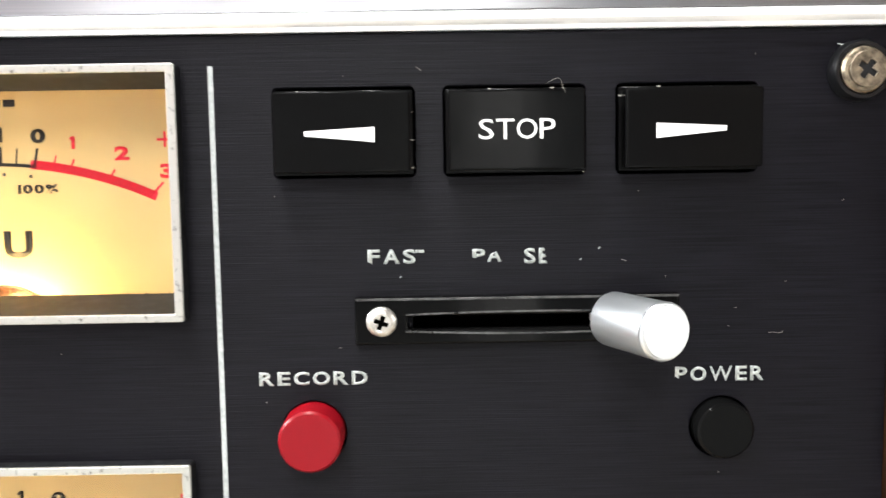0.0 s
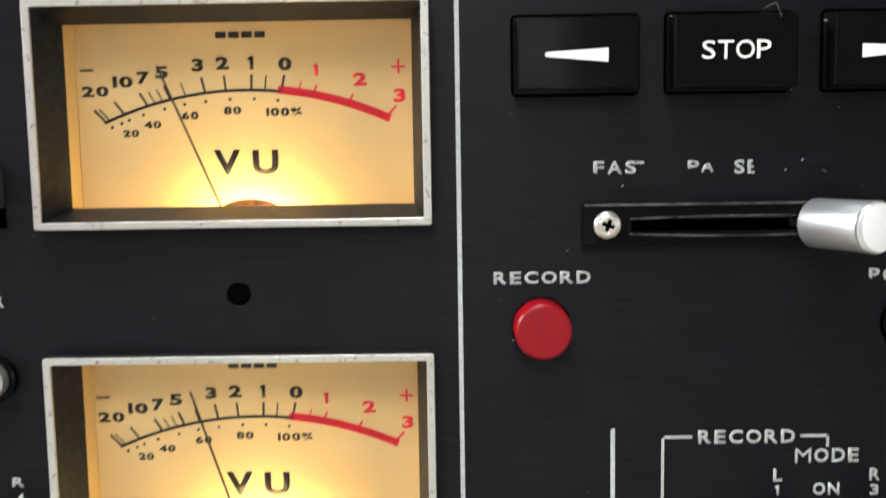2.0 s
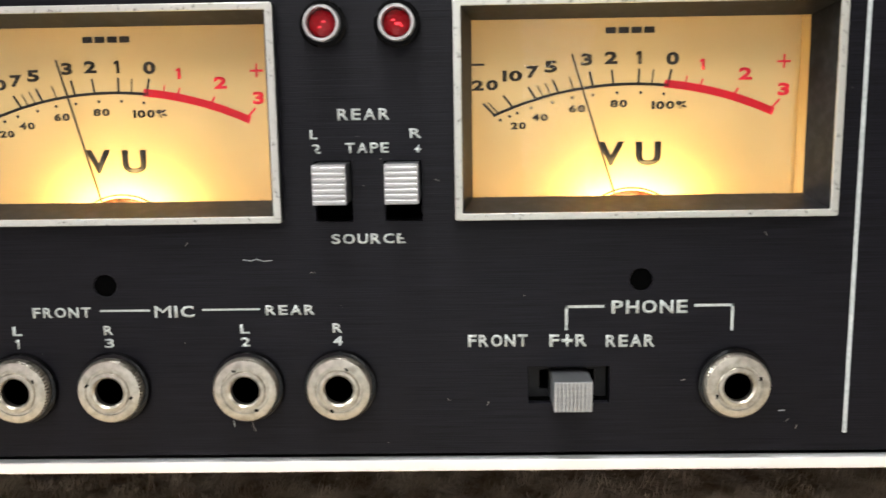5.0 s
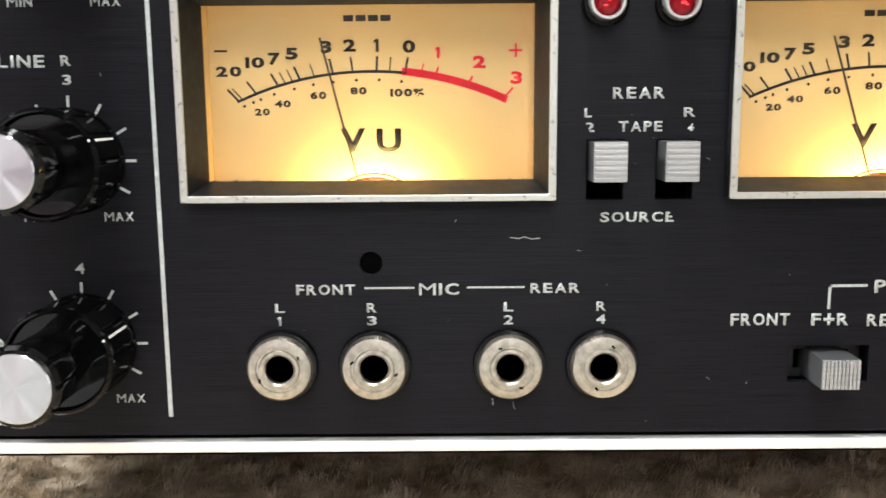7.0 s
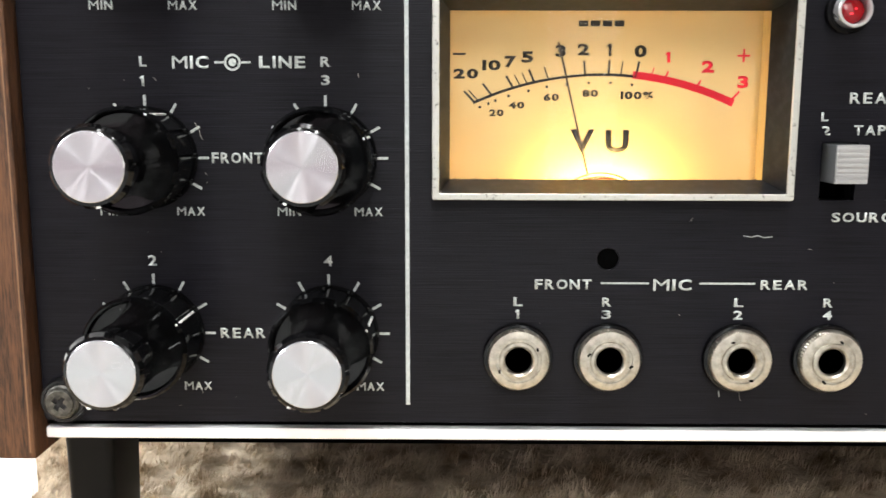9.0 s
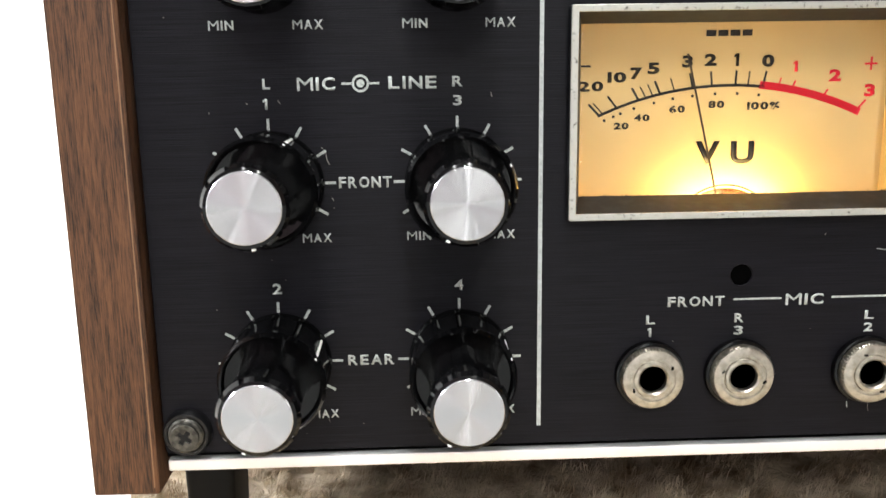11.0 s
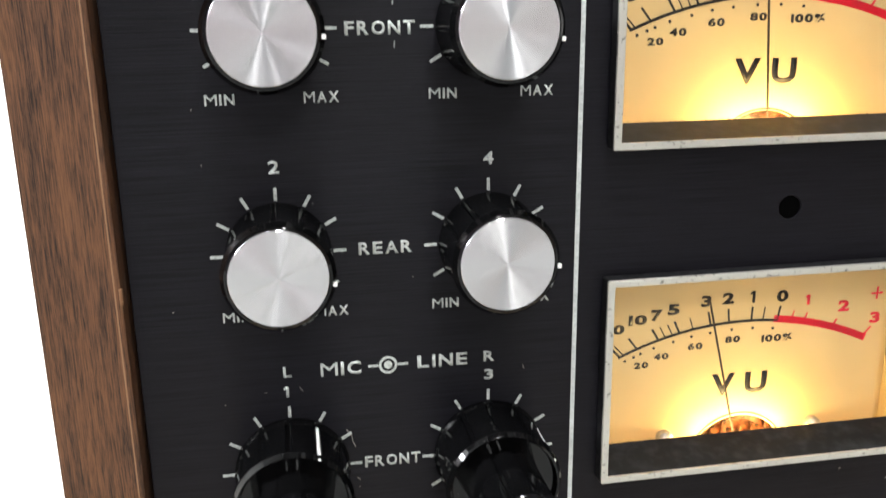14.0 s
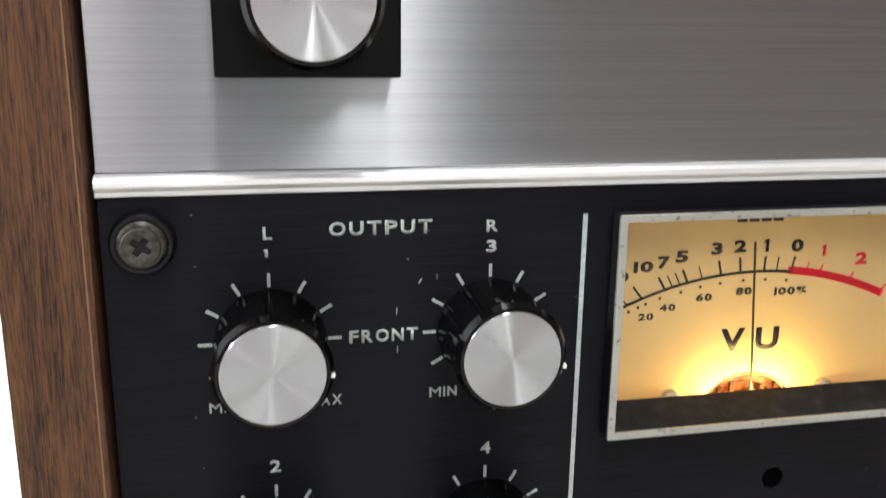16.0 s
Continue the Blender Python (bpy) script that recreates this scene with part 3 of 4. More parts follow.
tagged(part("dust_specks", mesh_of(specks, "dust_specks", smooth=False), LINT, panel), "fine pale dust and nicks", kind="stuff")

for x, z in BLIND:
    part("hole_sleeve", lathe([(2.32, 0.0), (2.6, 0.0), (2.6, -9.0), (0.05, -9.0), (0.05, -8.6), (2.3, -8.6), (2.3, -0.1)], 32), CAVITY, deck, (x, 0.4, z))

# body behind the panel
part("chassis", block(X0 + 1, X1 - 1, 26, 190, 29, 428, 2), CAVITY, deck)
part("cavity_lining", plate([rect(X0, X1, 29, 203)], 24.0, 26.0), CAVITY, deck)
part("bottom_pan", block(X0 + 1, X1 - 1, 44, 188, 10, 30, 2), CAVITY, deck, label="dark sheet metal underside")
part("lower_trim", block(X0 + 0.6, X1, -1.0, 3.0, 29.1, 31.7, 0.5), TRIM, deck, label="polished aluminium strip along the lower edge")
part("lower_seam", block(X0, X1, 1.2, 3.0, 31.7, 32.8), CAVITY, deck)
trim_bm = bmesh.new()
prof = [(3.0, 199.4), (-0.9, 199.4), (-1.1, 199.7), (-1.15, 200.2), (-1.5, 200.5), (-1.9, 201.1), (-1.8, 201.9), (-1.2, 202.5), (1.0, 202.9), (3.0, 202.9)]
sides = [[trim_bm.verts.new((x * MM, y * MM, z * MM)) for y, z in prof] for x in (X0, X1)]
for i in range(len(prof)):
    j = (i + 1) % len(prof)
    trim_bm.faces.new((sides[0][i], sides[0][j], sides[1][j], sides[1][i]))
trim_bm.faces.new(sides[0]), trim_bm.faces.new(sides[1])
part("upper_trim", trim_bm, TRIM, deck, label="rounded polished aluminium lip above the control panel")
part("upper_plate", block(X0, X1, 0.6, 4.0, 202.95, 428, 0.2), BRUSHED, deck, label="brushed aluminium transport plate")
for x0, x1 in ((-13.0, 1.2), (397.8, 412.0)):
    part("side_panel", block(x0, x1, -3.5, 200, 25.0, 430, 0.7), WOOD, deck, label="walnut veneer side board")
part("veneer_edge", block(-0.05, 0.2, -3.54, -3.3, 26.6, 429.8), material("pale_veneer_edge", (0.20, 0.105, 0.05), 0.6), deck)
part("wood_chip", block(0.7, 1.35, -3.65, -2.1, 128.0, 131.0, 0.3), material("bare_chipped_wood", (0.16, 0.075, 0.03), 0.8), deck)
for fx in (10.2, 388.8):
    for fy in (2.5, 150):
        foot_bm = block(fx - 5.6, fx + 5.6, fy, fy + 19, -5.0, 29.0)
        for v in foot_bm.verts:
            if v.co.z < 0:
                v.co.x += (0.8 if v.co.x < fx * MM else -0.8) * MM
        bmesh.ops.bevel(foot_bm, geom=[e for e in foot_bm.edges if abs(e.verts[0].co.z - e.verts[1].co.z) > 0.01], offset=2.0 * MM, segments=3, profile=0.5, affect="EDGES")
        part("foot", foot_bm, FOOT, deck, label="black plastic foot")


# ---------------- meters ----------------
def frustum(hx0, hz0, y0, hx1, za, zb, y1):
    """Four sloping walls from the front opening to the window."""
    bm = bmesh.new()
    f = [bm.verts.new((x * MM, y0 * MM, z * MM)) for x, z in ((-hx0, -hz0), (hx0, -hz0), (hx0, hz0), (-hx0, hz0))]
    b = [bm.verts.new((x * MM, y1 * MM, z * MM)) for x, z in ((-hx1, za), (hx1, za), (hx1, zb), (-hx1, zb))]
    o = [bm.verts.new((x * MM, y1 * MM, z * MM)) for x, z in ((-36.9, -20.7), (36.9, -20.7), (36.9, 20.7), (-36.9, 20.7))]
    p = [bm.verts.new((x * MM, y0 * MM, z * MM)) for x, z in ((-36.9, -20.7), (36.9, -20.7), (36.9, 20.7), (-36.9, 20.7))]
    for i in range(4):
        j = (i + 1) % 4
        for u, v in ((f, b), (b, o), (o, p), (p, f)):
            bm.faces.new((u[i], u[j], v[j], v[i]))
    return bm


def arc_points(r, a0, a1, n=28):
    """Points on the scale's arc, by angle from upright."""
    return [(-0.3 + r * math.sin(radians(a0 + (a1 - a0) * i / n)), -66.4 + r * math.cos(radians(a0 + (a1 - a0) * i / n))) for i in range(n + 1)]


def vu_meter(mx, mz, tip, drop, wide):
    base = part("vu_meter", plate([rect(-38.0, 38.0, -21.6, 21.6, 0.5), rect(-36.6, 36.6, -20.3, 20.3)], -2.5, 0.0), MATT_BLACK, deck, (mx, 0, mz), "lit cream level meter in a worn silver frame")
    part("rim", METER["rim"], RIM, base, label="worn silver frame")
    part("bezel_wall", METER["wall"], BEZEL_WALL, base, label="sloping dark grey frame wall")
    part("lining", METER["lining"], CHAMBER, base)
    part("dial_card", METER["dial"], DIAL, base, (0, 0, drop), label="cream dial card")
    part("scale_arc", METER["arc"], DIAL_INK, base, (0, 0, drop))
    part("red_zone", METER["red"], DIAL_RED, base, (0, 0, drop), label="red overload band")
    for name, mat in (("black_print", DIAL_INK), ("red_print", DIAL_RED)):
        for data in METER[name]:
            part("scale_mark", data, mat, base, (0, 0, drop))
    for ob in base.children:
        if ob.name.split(".")[0] in ("scale_arc", "red_zone", "scale_mark"):
            ob.scale.x = wide
    part("needle", stroke([(0, -31), tip], 0.42, 9.6, 0.2), NEEDLE, base, label="thin dark needle")
    part("coil_cover", METER["hub"], COPPER, base, label="dark copper coil cover")
    for sx in (-17.8, 17.8):
        part("dial_screw", METER["screw"], SCREW_STEEL, base, (sx, 11.6, -21.2))
    part("coil_rim", METER["hub_rim"], DIAL_INK, base, label="dark edge of the arched cut-out")
    for k, sx in enumerate((-8.6, -5.2, -2.6, 1.8, 4.6, 8.0)):
        part("coil_winding", block(sx - 0.5, sx + 0.3 + 0.15 * (k % 3), 13.9, 14.5, -27, -21.0 + 0.9 * (k % 3) - abs(sx) * 0.15, 0.15), COPPER, base)
    fringe = bmesh.new()
    for _ in range(60):
        fx = rng.uniform(-34, 34)
        fl, fd, fw = rng.uniform(0.15, 0.55), rng.uniform(-0.4, 0.4), rng.uniform(0.05, 0.2)
        fringe.faces.new([fringe.verts.new((vx * MM, 5.9 * MM, vz * MM)) for vx, vz in ((fx - fw, -18.0), (fx + fw, -18.0), (fx + fd, -17.9 + fl))])
    tagged(part("lint_fringe", mesh_of(fringe, "lint_fringe", smooth=False), NEEDLE, base), "dark dusty lint on the sill", kind="stuff")
    pane = part("window_pane", METER["pane"], GLASS, base, label="clear meter window")
    pane.visible_shadow = False
    for sx in (-7.4, 7.4):
        lamp = bpy.data.lights.new("meter_bulb", "POINT")
        lamp.energy, lamp.color, lamp.shadow_soft_size = 0.0185, (1.0, 0.69, 0.24), 0.0016
        bulb = new("meter_bulb", lamp)
        bulb.parent = base
        bulb.location = (sx * MM, 8.9 * MM, -21.2 * MM)
    lamp = bpy.data.lights.new("meter_bulb", "POINT")
    lamp.energy, lamp.color, lamp.shadow_soft_size = 0.028, (1.0, 0.73, 0.31), 0.002
    bulb = new("meter_bulb", lamp)
    bulb.parent = base
    bulb.location = (0, 8.6 * MM, -20.0 * MM)


D = 12.5


def dial_word(body, x0, x1, z0, z1, weight=0.045):
    return word(body, x0, x1, z0, z1, D, weight, thick=0.03, gap=0.09)


METER = {
    "rim": plate([rect(-38.0, 38.0, -21.6, 21.6, 0.5), rect(-36.5, 36.5, -20.2, 20.2, 0.2)], -3.3, -2.5, 0.15),
    "wall": mesh_of(frustum(36.55, 20.25, -2.9, 34.3, -17.9, 18.2, 6.0), "bezel_wall", smooth=False),
    "dial": plate([[(34.9, -25.3), (34.9, 20.3), (-34.9, 20.3), (-34.9, -25.3)] + [(-12 * math.cos(radians(18 + 144 * i / 24)), -29 + 12 * math.sin(radians(18 + 144 * i / 24))) for i in range(25)]], D + 0.04, D + 1.0),
    "hub": mesh_of(lathe([(12.4, -0.6), (12.9, -0.3), (12.9, 0.2), (12.2, 0.5), (9.6, 0.45), (9.2, 0.1), (7.4, 0.1), (7.0, 0.5), (4.0, 0.6), (1.0, 0.6)], 64), "coil_cover"),
    "screw": mesh_of(lathe([(1.9, -0.8), (1.9, 0.4), (1.5, 1.0), (0.8, 1.4), (0.2, 1.5)], 24), "dial_screw"),
    "pane": mesh_of(block(-34.8, 34.8, 6.3, 7.3, -19.5, 19.5), "window_pane", smooth=False),
}
METER["hub_rim"] = plate([disc(0, -29.0, 12.25, 64), disc(0, -29.0, 11.85, 64)], D - 0.1, D + 0.9)
METER["hub"].transform(Matrix.Translation((0, 15.2 * MM, -29.2 * MM)))
lining = bmesh.new()
for x0, x1, z0, z1 in ((-35.6, -34.95, -26.5, 20.9), (34.95, 35.6, -26.5, 20.9), (-34.95, 34.95, 20.4, 20.9), (-34.95, 34.95, -26.5, -26)):
    piece = bpy.data.meshes.new("piece")
    b2 = block(x0, x1, 6.05, 16, z0, z1)
    b2.to_mesh(piece)
    b2.free()
    lining.from_mesh(piece)
piece = plate([rect(-36.9, 36.9, -26.5, 20.9), rect(-34.4, 34.4, -18.0, 18.3)], 6.02, 6.2)
lining.from_mesh(piece)
METER["lining"] = mesh_of(lining, "lining", smooth=False)
METER["arc"] = stroke(arc_points(72.0, -23.9, 6.1), 0.62, D, 0.03)
METER["red"] = stroke(arc_points(72.3, 6.1, 23.9), 1.65, D, 0.03)


def tick(x, length, width):
    """A mark that leans away from the needle's pivot."""
    z = -66.4 + math.sqrt(72.0**2 - (x + 0.3) ** 2)
    d = Vector((x, z + 31)).normalized()
    return stroke([(x, z), (x + d.x * length, z + d.y * length)], width, D, 0.03)


METER["black_print"] = [tick(x, l, w) for x, l, w in ((-29.4, 3.5, 0.5), (-28.6, 3.2, 0.3), (-25.5, 3.3, 0.45), (-20.6, 3.1, 0.5), (-19.0, 2.8, 0.28), (-17.4, 2.8, 0.28), (-15.8, 3.1, 0.5), (-12.6, 2.9, 0.3),
                                                      (-8.5, 3.3, 0.5), (-4.2, 3.2, 0.45), (1.1, 3.2, 0.5), (3.9, 3.1, 0.3), (7.3, 3.4, 0.5))]
METER["black_print"] += [dial_word(s, *box) for s, box in (("20", (-34.2, -28.6, 4.7, 6.9)), ("10", (-27.7, -23.5, 6.5, 8.8)), ("7", (-22.6, -20.0, 7.1, 9.7)), ("5", (-18.8, -16.1, 8.2, 10.7)), ("3", (-11.1, -8.7, 9.5, 12.1)),
                                                           ("2", (-6.1, -3.4, 9.8, 12.4)), ("1", (0.95, 1.65, 9.7, 12.4)), ("0", (6.8, 9.6, 9.4, 12.1)), ("20", (-26.0, -22.7, -3.6, -2.1)), ("40", (-21.5, -18.0, -1.9, -0.4)),
                                                           ("60", (-13.6, -10.1, -0.2, 1.4)), ("80", (-4.8, -1.2, 0.7, 2.3)), ("100%", (4.0, 11.4, 0.2, 1.9)))]
METER["black_print"] += [word("V", -7.3, -1.7, -11.6, -6.5, D, 0.035, thick=0.03), word("U", 0.8, 6.2, -11.7, -6.6, D, 0.035, thick=0.03)]
METER["black_print"] += [stroke([(-34.4, 10.1), (-31.5, 10.1)], 0.45, D, 0.03)]
METER["black_print"] += [plate([disc(x, z, 0.34, 10)], D - 0.03, D) for x, z in ((-28.2, -1.6), (-26.2, -0.8), (-24.6, -0.15), (-21.6, 0.9), (-17.1, 2.0), (-12.9, 2.9), (-8.5, 3.4), (-3.4, 3.8), (1.6, 3.8), (6.5, 3.4))]
# the maker's mark as plain bars
METER["black_print"] += [plate([rect(x, x + 2.2, 16.1, 17.4)], D - 0.03, D) for x in (-6.0, -3.3, -0.6, 2.1)]
METER["red_print"] = [tick(x, l, w) for x, l, w in ((10.7, 2.5, 0.3), (13.8, 2.4, 0.4), (20.9, 2.4, 0.45), (28.7, 3.4, 0.45))]
METER["red_print"] += [dial_word(s, *box) for s, box in (("1", (14.3, 15.0, 8.3, 10.6)), ("2", (22.2, 25.0, 6.1, 8.7)), ("3", (30.5, 33.0, 2.7, 5.4)))]
METER["red_print"] += [stroke([(30.1, 9.8), (33.0, 9.8)], 0.45, D, 0.03), stroke([(31.6, 8.4), (31.6, 11.3)], 0.45, D - 0.01, 0.03)]
for (mx, mz), tip, drop, wide in zip(METERS, ((-3.4, 12.4), (-17.2, 10.4), (-10.6, 11.9), (-13.4, 11.4)), (-0.3, -0.1, -0.6, -0.5), (1.0, 0.99, 0.98, 1.0)):
    vu_meter(mx, mz, tip, drop, wide)


# ---------------- knobs ----------------
def cap_mesh(r):
    return mesh_of(lathe([(r, -0.8), (r, 0.0), (r - 0.16, 0.16), (r * 0.5, 0.09), (0.02, 0.02)], 72), "cap", angle=25)


OUT_BODY = mesh_of(lathe([(9.4, 0.4), (9.4, 1.2), (9.15, 2.0), (8.9, 12.6), (9.45, 13.0), (9.45, 14.2), (8.75, 15.35), (8.35, 15.5), (8.3, 15.0)], 192, 12, 0.4, 1, 4), "knob", angle=24)
OUT_CAP = cap_mesh(8.25)
SKIRT = mesh_of(lathe([(10.9, 0.4), (10.9, 1.4), (10.5, 2.2), (10.3, 11.9), (10.9, 12.4), (10.9, 13.6), (10.3, 14.6), (9.9, 14.5), (9.5, 12.9), (6.0, 12.6)], 192, 12, 0.4, 1, 4), "knob", angle=24)
INNER = mesh_of(lathe([(6.9, 12.4), (6.95, 28.0), (7.7, 28.5), (7.75, 29.8), (7.1, 30.8), (6.55, 31.0), (6.5, 30.5)], 180, 10, 0.35, 0, 3), "inner_knob", angle=24)
INNER_CAP = cap_mesh(6.48)
MARK = mesh_of(block(-0.35, 0.35, -0.6, 0.6, -0.3, 0.35, 0.1), "pointer")
TURNS = ((95, 102), (100, 96), (28, 64), (60, 66))
for row, z in enumerate(ROWS_Z):
    for col, x in enumerate(COL):
        a = radians(TURNS[row][col])
        if row < 2:
            knob = part("output_knob", OUT_BODY, KNOB_BLACK, deck, (x, 0, z), "ribbed black knob with a spun aluminium cap")
            part("cap", OUT_CAP, SPUN, knob, (0, -15.4, 0), "spun aluminium cap")
            part("pointer", MARK, BUTTON_INK, knob, (9.2 * math.sin(a), -14.6, 9.2 * math.cos(a)), turn=(0, TURNS[row][col], 0))
        else:
            knob = part("level_knob", SKIRT, KNOB_BLACK, deck, (x, 0, z), "stacked ribbed black knob with a spun aluminium cap")
            part("inner_knob", INNER, KNOB_BLACK, knob)
            part("cap", INNER_CAP, SPUN, knob, (0, -31.0, 0), "spun aluminium cap")
            part("pointer", mesh_of(block(-0.25, 0.25, -12.5, -0.2, -0.15, 0.2, 0.05), "pointer"), BUTTON_INK, knob, (10.4 * math.sin(a), -2.0, 10.4 * math.cos(a)), turn=(0, TURNS[row][col], 0))
            b = a + 2.5
            part("inner_pointer", MARK, BUTTON_INK, knob, (7.3 * math.sin(b), -30.0, 7.3 * math.cos(b)), turn=(0, math.degrees(b), 0))

# large knob on the transport plate
seat = part("knob_plinth", block(-14, 14, -8.0, 1.0, -14, 14, 0.5), PLINTH, deck, (35.2, 0, 232.2), "square black plinth of a selector knob")
part("selector_knob", lathe([(9.6, 8.0), (9.6, 9.4), (9.3, 10), (9.1, 18.4), (9.7, 18.8), (9.7, 20.0), (9.0, 21.0), (8.6, 21.1), (8.5, 20.5)], 192, 12, 0.4, 1, 4), KNOB_BLACK, seat, (0, 0, -2.6))
part("cap", cap_mesh(8.5), SPUN, seat, (0, -21.0, -2.6), "spun aluminium cap")


# ---------------- switches, sockets, lamps ----------------
LEVER_BODY = {d: mesh_of(block(-3.35, 3.35, -d + 0.7, 8.0, -4.0, 4.0, 0.25), "lever") for d in (6.6, 8.6)}
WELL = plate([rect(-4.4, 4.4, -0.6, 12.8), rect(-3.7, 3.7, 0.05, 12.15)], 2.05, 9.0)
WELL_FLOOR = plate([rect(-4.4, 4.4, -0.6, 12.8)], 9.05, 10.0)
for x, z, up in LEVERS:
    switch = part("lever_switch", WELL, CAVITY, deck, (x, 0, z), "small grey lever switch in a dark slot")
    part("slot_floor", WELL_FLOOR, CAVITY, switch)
    d = 6.6 if x < 200 else 8.6
    lz = 8.0 if up else 4.3
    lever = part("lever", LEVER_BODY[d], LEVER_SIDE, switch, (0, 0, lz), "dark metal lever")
    face = part("lever_face", plate([rect(-3.3, 3.3, -3.95, 3.95, 0.2)], -d + 0.15, -d + 0.75), LEVER, switch, (0, 0, lz), "grooved satin grey lever face")
    for i in range(7):
        part("ridge", block(-3.2, 3.2, -d - 0.12, -d + 0.3, -3.8 + i * 1.09, -3.8 + i * 1.09 + 0.72, 0.1, 1), LEVER, switch, (0, 0, lz))

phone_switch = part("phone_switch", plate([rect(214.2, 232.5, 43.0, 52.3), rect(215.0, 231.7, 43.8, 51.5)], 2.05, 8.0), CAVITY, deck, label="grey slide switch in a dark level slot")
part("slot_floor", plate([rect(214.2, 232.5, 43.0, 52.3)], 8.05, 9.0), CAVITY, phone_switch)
part("slide_track", plate([rect(215.0, 231.7, 43.8, 51.5), rect(217.5, 229.2, 45.6, 49.8)], 4.0, 5.0, 0.1), MATT_BLACK, phone_switch)
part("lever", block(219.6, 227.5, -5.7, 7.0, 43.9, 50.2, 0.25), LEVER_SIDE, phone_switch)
for i in range(10):
    part("ridge", block(219.65 + i * 0.785, 219.65 + i * 0.785 + 0.6, -6.35, -5.6, 43.9, 50.1, 0.1, 1), LEVER, phone_switch, label="satin grey ridge")

JACK = mesh_of(lathe([(4.9, -9.5), (4.9, 1.3), (6.7, 1.3), (6.85, 1.5), (6.85, 2.8), (6.5, 3.4), (5.5, 3.7), (4.9, 3.7), (4.8, 3.45), (4.3, 3.45), (4.1, 3.8), (3.4, 3.9), (3.0, 3.5), (3.0, -9)], 240, 60, 0.22, 3, 5), "phone_jack", angle=30)
WASHER = mesh_of(lathe([(7.7, 0.0), (7.7, 0.9), (7.5, 1.3), (7.1, 1.45), (6.5, 1.45), (6.5, 0.0)], 64), "washer")
for i, (x, z) in enumerate(JACKS):
    jack = part("phone_jack", JACK, NICKEL, deck, (x, -0.1, z + 0.25), "aged nickel jack socket with a knurled nut", turn=(0, 47 * i, 0))
    part("washer", WASHER, KNOB_BLACK, jack, (0, 0.08, 0), "glossy black washer")
    # black sleeve and notch blocks paint the shade inside the nickel socket
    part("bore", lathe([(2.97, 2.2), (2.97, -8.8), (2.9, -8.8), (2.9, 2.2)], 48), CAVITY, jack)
    for k in (0.6, 3.7):
        part("notch", block(-0.25, 0.25, -3.74, -3.4, -0.45, 0.45, 0.1), CAVITY, jack, (4.9 * math.cos(k), 0, 4.5 * math.sin(k)))

RING = mesh_of(lathe([(2.8, 0.2), (2.8, 4.2), (2.95, 4.6), (3.35, 4.6), (3.55, 4.3), (3.55, 0.0)], 56), "lamp_ring")
for i, (x, z) in enumerate(((174.6, 122.0), (189.1, 121.9))):
    lamp_part = part("record_lamp", RING, CHROME, deck, (x, 0, z), "red indicator lamp in a bright metal ring")
    part("collar", lathe([(4.6, 0.0), (4.6, 1.6), (4.2, 2.0), (3.6, 2.0)], 40), GLOSS_BLACK, lamp_part)
    gem = bmesh.new()
    bmesh.ops.create_icosphere(gem, subdivisions=2, radius=2.72 * MM)
    for v in gem.verts:
        v.co.y = v.co.y * 0.5 - 2.2 * MM
    part("jewel", mesh_of(gem, "jewel", smooth=False), JEWEL, lamp_part, label="faceted red jewel lens")
    # small glowing blocks imitate bright facets of the lens
    for gx, gz, gw in ((0.3, -0.2, 0.9), (1.0, -0.6, 0.5), (-0.6, 0.5, 0.6)) if i else ((0.4, 0.3, 0.5), (-0.4, -0.7, 0.5)):
        part("glint", block(gx - gw * 0.6, gx + gw * 0.6, -3.6, -3.2, gz - gw * 0.3, gz + gw * 0.3, 0.1), GLINT_RED, lamp_part)

# ---------------- transport controls ----------------
for x, kind in BUTTONS:
    key = part("push_button", block(x - 11.3, x + 11.3, -5.0, 0.5, 176.0, 189.2, 0.4, 3), GLOSS_BLACK, deck, label="glossy black push button with a white mark")
    part("skirt", block(x - 11.75, x + 11.75, -0.9, 6, 175.5, 189.75, 0.35, 2), GLOSS_BLACK, key)
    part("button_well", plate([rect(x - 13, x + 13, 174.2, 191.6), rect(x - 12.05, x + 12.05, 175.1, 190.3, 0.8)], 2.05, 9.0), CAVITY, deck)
    for _ in range(9):
        dx, dz = rng.choice(((rng.uniform(-11, 11), 13.75), (11.6, rng.uniform(-0.5, 13)), (rng.uniform(8, 11), 0.2), (-11.6, rng.uniform(8, 13))))
        dl = rng.uniform(0.15, 0.7)
        part("dust_fleck", block(x + dx - dl / 2, x + dx + dl / 2, -1.0, -0.86, 175.8 + dz, 175.8 + dz + rng.uniform(0.1, 0.25), 0.04, 1), LINT, key)
    if kind == "stop":
        part("lettering", word("STOP", x - 6.3, x + 6.3, 181.1, 184.4, y=-5.02, weight=0.0, gap=0.08), BUTTON_INK, key)
    else:
        tip, end = (x - 6.1, x + 5.5) if kind == "back" else (x + 5.2, x - 6.4)
        pts = [(tip, 182.0), (end, 180.9), (end, 183.4), (tip, 182.8)]
        part("arrow_mark", plate([pts if kind == "back" else pts[::-1]], -5.08, -5.02), BUTTON_INK, key)

slider = part("slider_plate", plate([rect(304.7, 360.2, 146.5, 154.7, 0.4), rect(313.8, 356.2, 149.2, 151.4, 0.5)], -2.4, 0.0, 0.45), GLOSS_BLACK, deck, label="glossy black slotted plate of the pause lever")
part("slot_lining", plate([rect(313, 357, 148.4, 152.4)], 6.0, 7.0), CAVITY, slider)

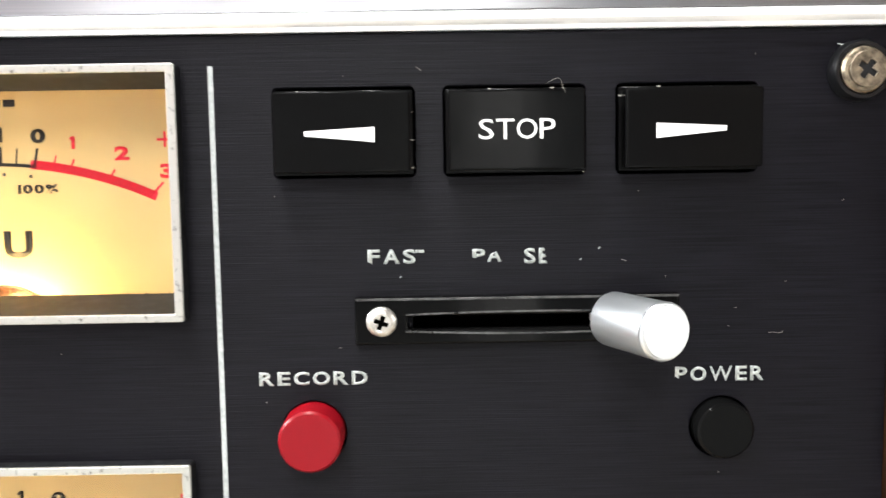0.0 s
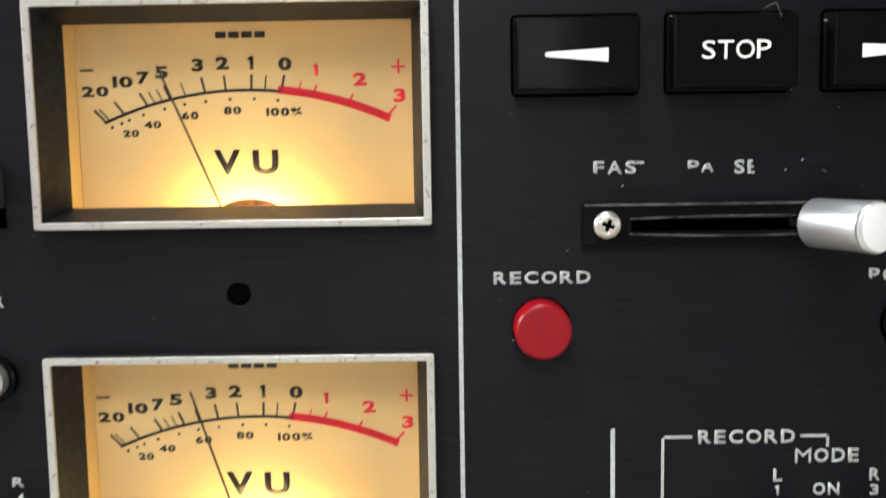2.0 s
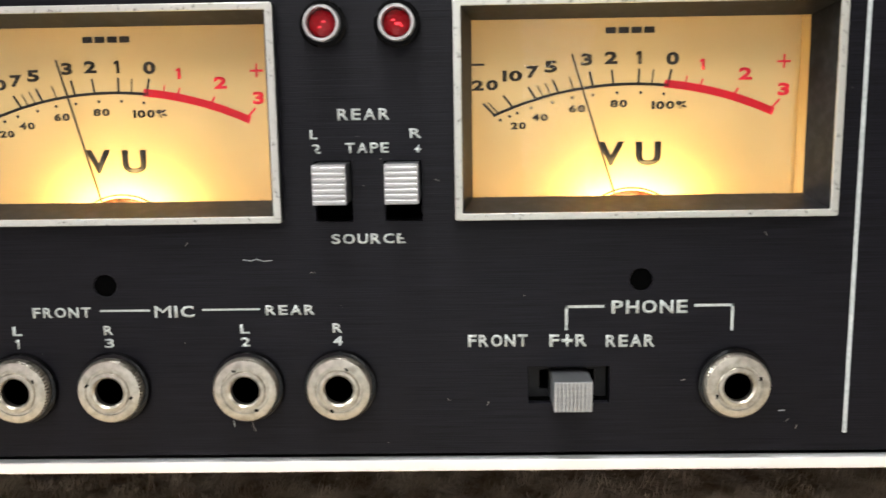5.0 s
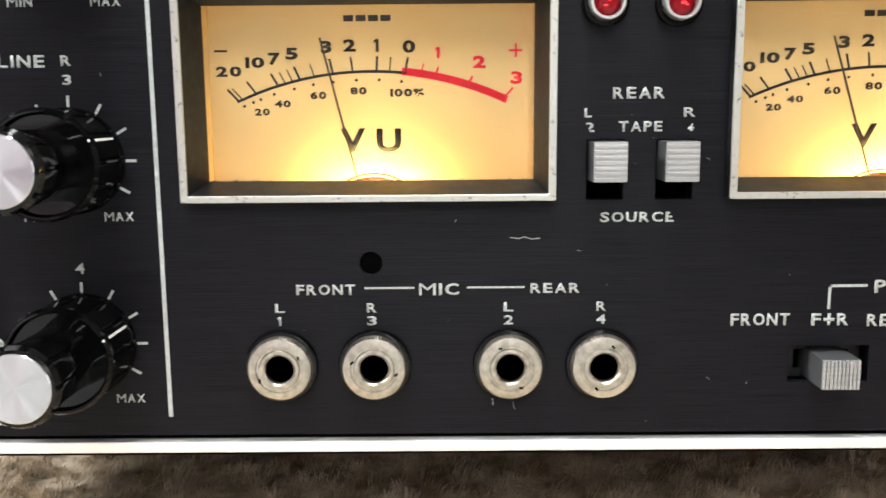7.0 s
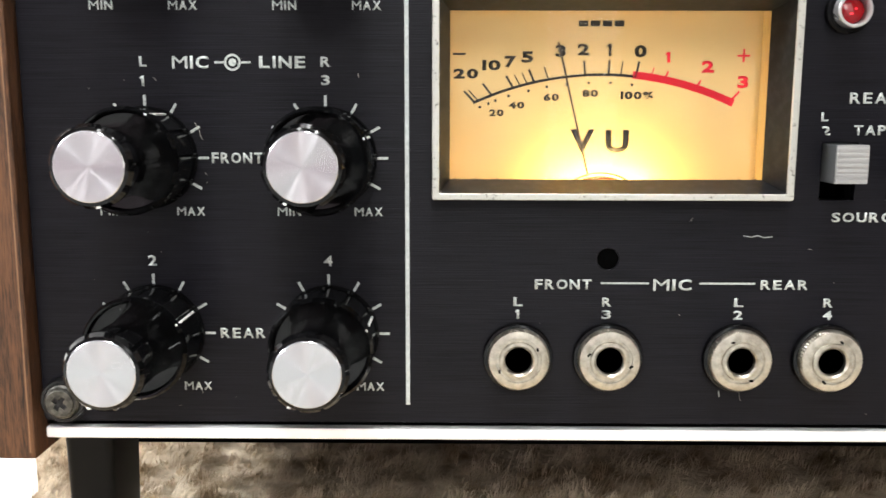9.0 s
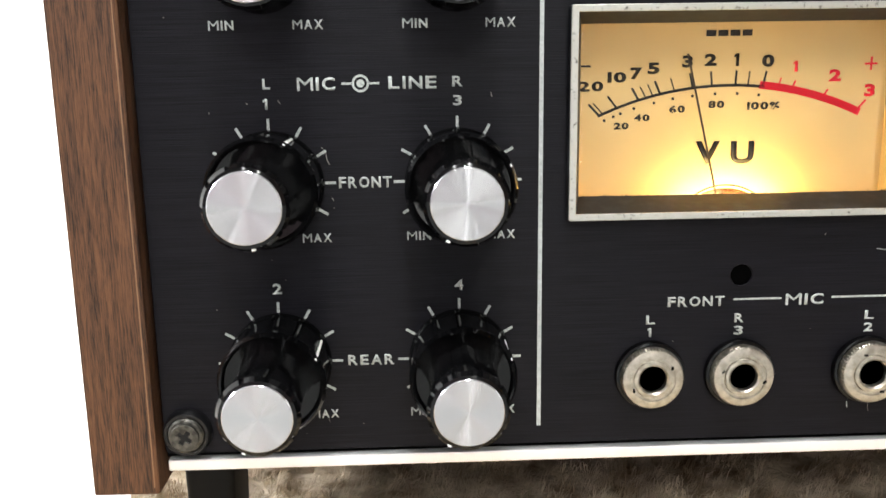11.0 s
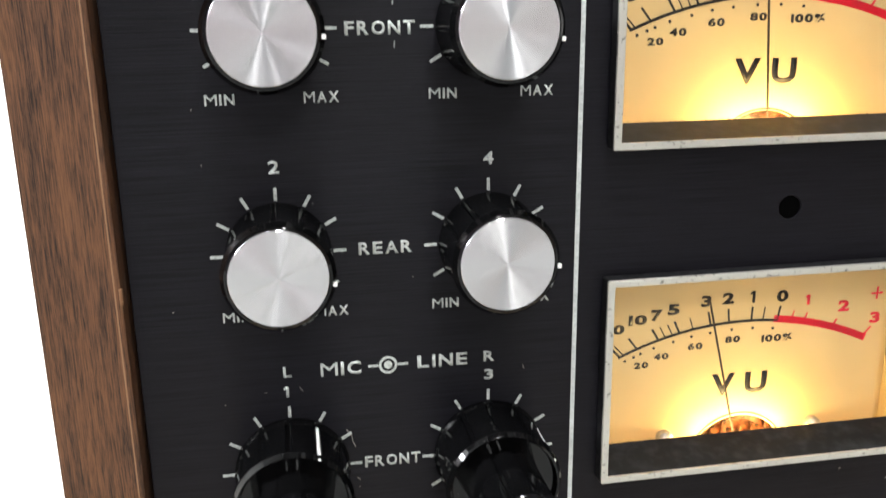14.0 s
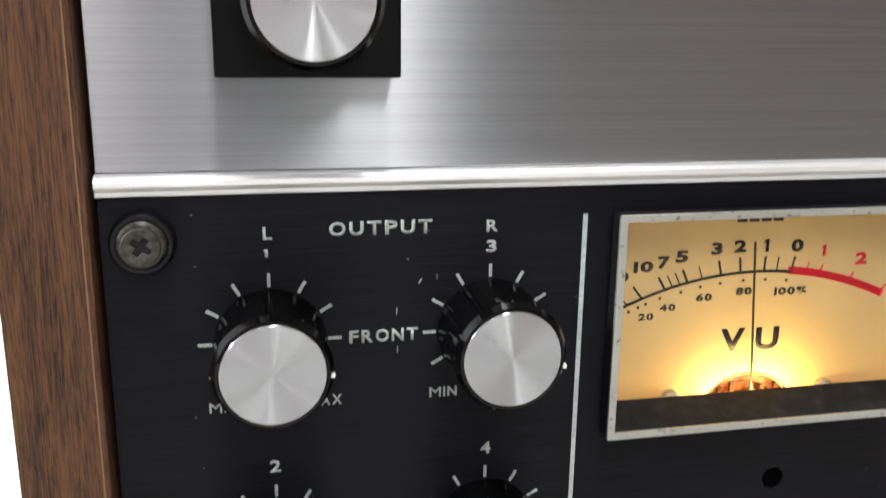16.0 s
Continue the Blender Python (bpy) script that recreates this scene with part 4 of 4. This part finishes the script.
# thin strips that draw the highlights along slot and plate edge
for z0, bow in ((151.75, 0.35), (148.85, -0.55)):
    arch = [(313.6 + 4.3 * i, z0 + bow * math.sin(math.pi * i / 10)) for i in range(11)]
    part("slot_lip", stroke(arch, 0.3, -2.3, 0.35), EDGE_SHEEN, slider, label="raised lip along the slot, edge highlight put into its colour")
part("plate_edge", block(304.9, 360.0, -2.55, -2.2, 154.15, 154.6, 0.12), EDGE_SHEEN, slider)


def cross(s):
    w, l = s * 0.32, s
    return [(-w, -l), (w, -l), (w, -w), (l, -w), (l, w), (w, w), (w, l), (-w, l), (-w, w), (-l, w), (-l, -w), (-w, -w)]


head = part("screw", lathe([(2.6, 0.0), (2.55, 0.5), (2.1, 1.0), (1.7, 1.15)], 40), SCREW_STEEL, slider, (309.3, -2.4, 150.6), "bright cross-head screw")
part("screw_top", plate([disc(0, 0, 1.75, 32), cross(1.25)], -1.7, -1.1, 0.1), SCREW_STEEL, head, turn=(0, 20, 0))
part("screw_recess", plate([disc(0, 0, 1.5, 24)], -1.2, -1.16), CAVITY, head)
lever_knob = part("pause_lever", lathe([(4.4, -1.6), (4.7, -1.3), (4.7, 11.6), (4.66, 11.7), (4.74, 11.85), (4.78, 12.3), (4.5, 12.75), (4.3, 12.8), (4.2, 13.0), (0.05, 13.05)], 72), SATIN, deck, (349.4, -3.4, 150.4), "satin aluminium lever knob", turn=(0, 0, 24))
part("lever_stem", block(-1.2, 1.2, -0.5, 7.0, -0.9, 0.9, 0.2), SCREW_STEEL, lever_knob)

part("record_button", lathe([(5.5, -4), (5.45, 4.6), (5.3, 5.3), (4.9, 5.7), (0.05, 5.75)], 64), RED, deck, (296.9, 0, 130.7), "red round plastic push button")
part("power_button", lathe([(5.1, -4), (5.05, 2.2), (4.9, 2.8), (4.5, 3.1), (0.05, 3.15)], 64), GLOSS_BLACK, deck, (368.2, 0, 130.7), "black round push button")

# corner screws in rubber cups
for x, z, mat in ((8.6, 191.9, DULL_STEEL), (7.3, 38.0, DULL_STEEL), (390.6, 191.8, BRONZED), (390.6, 38.0, BRONZED)):
    cup = part("screw_cup", lathe([(5.2, 0.0), (5.1, 1.6), (4.7, 2.3), (4.1, 2.3), (3.9, 1.4)], 48), RUBBER, deck, (x, 0, z), "tarnished cross-head screw in a black rubber cup")
    head = part("screw", lathe([(3.9, 1.0), (3.9, 2.6), (3.5, 3.1), (3.0, 3.2)], 40), mat, cup)
    part("screw_top", plate([disc(0, 0, 3.05, 40), cross(1.65)], -3.9, -3.15, 0.15), mat, cup, turn=(0, 35, 0))
    part("screw_recess", plate([disc(0, 0, 2.6, 24)], -3.45, -3.4), MATT_BLACK, cup)


# ---------------- lint ----------------
def hair(points, at, parent, thick=0.028):
    """A fine curled fibre through points."""
    curve = bpy.data.curves.new("hair", "CURVE")
    curve.dimensions, curve.bevel_depth, curve.bevel_resolution = "3D", thick * MM, 1
    sp = curve.splines.new("NURBS")
    sp.points.add(len(points) - 1)
    for p, (x, y, z) in zip(sp.points, points):
        p.co = (x * MM, y * MM, z * MM, 1)
    sp.use_endpoint_u, sp.order_u = True, 3
    ob = bpy.data.objects.new("hair", curve)
    scene.collection.objects.link(ob)
    bpy.context.view_layer.update()
    data = bpy.data.meshes.new_from_object(ob.evaluated_get(bpy.context.evaluated_depsgraph_get()))
    bpy.data.objects.remove(ob)
    bpy.data.curves.remove(curve)
    data.materials.clear()
    part("lint_hair", data, LINT, parent, at, "fine pale lint")


hair([(0, 0, 0), (1.2, -0.5, 0.7), (2.2, -0.6, 0.9), (2.6, -0.4, -0.4), (3.2, -0.2, -1.6)], (337.2, -5.1, 190.0), deck)
hair([(0, 0, 0), (0.6, -0.3, -0.6), (1.0, -0.3, -1.6), (1.1, -0.2, -2.8), (1.6, 0, -3.6)], (38.6, -0.3, 99.0), deck, 0.05)
hair([(0, 0, 0), (-0.4, -0.3, -0.7), (0.5, -0.4, -1.4), (0.4, -0.3, -2.4), (0.9, -0.1, -3.4)], (156.2, -0.6, 41.8), deck, 0.04)
hair([(0, 0, 0), (0.7, -0.4, 0.5), (0.2, -0.5, 1.1), (1.2, -0.3, 1.6)], (178.4, -0.8, 52.6), deck)
hair([(0, 0, 0), (-0.5, -0.3, 0.6), (-1.2, -0.4, 0.5), (-1.9, -0.2, 1.0)], (174.3, -1.6, 47.2), deck)
hair([(0, 0, 0), (1.0, -0.2, 0.2), (1.8, -0.2, -0.2), (2.6, -0.1, 0.3)], (376.2, -0.15, 147.2), deck, 0.035)
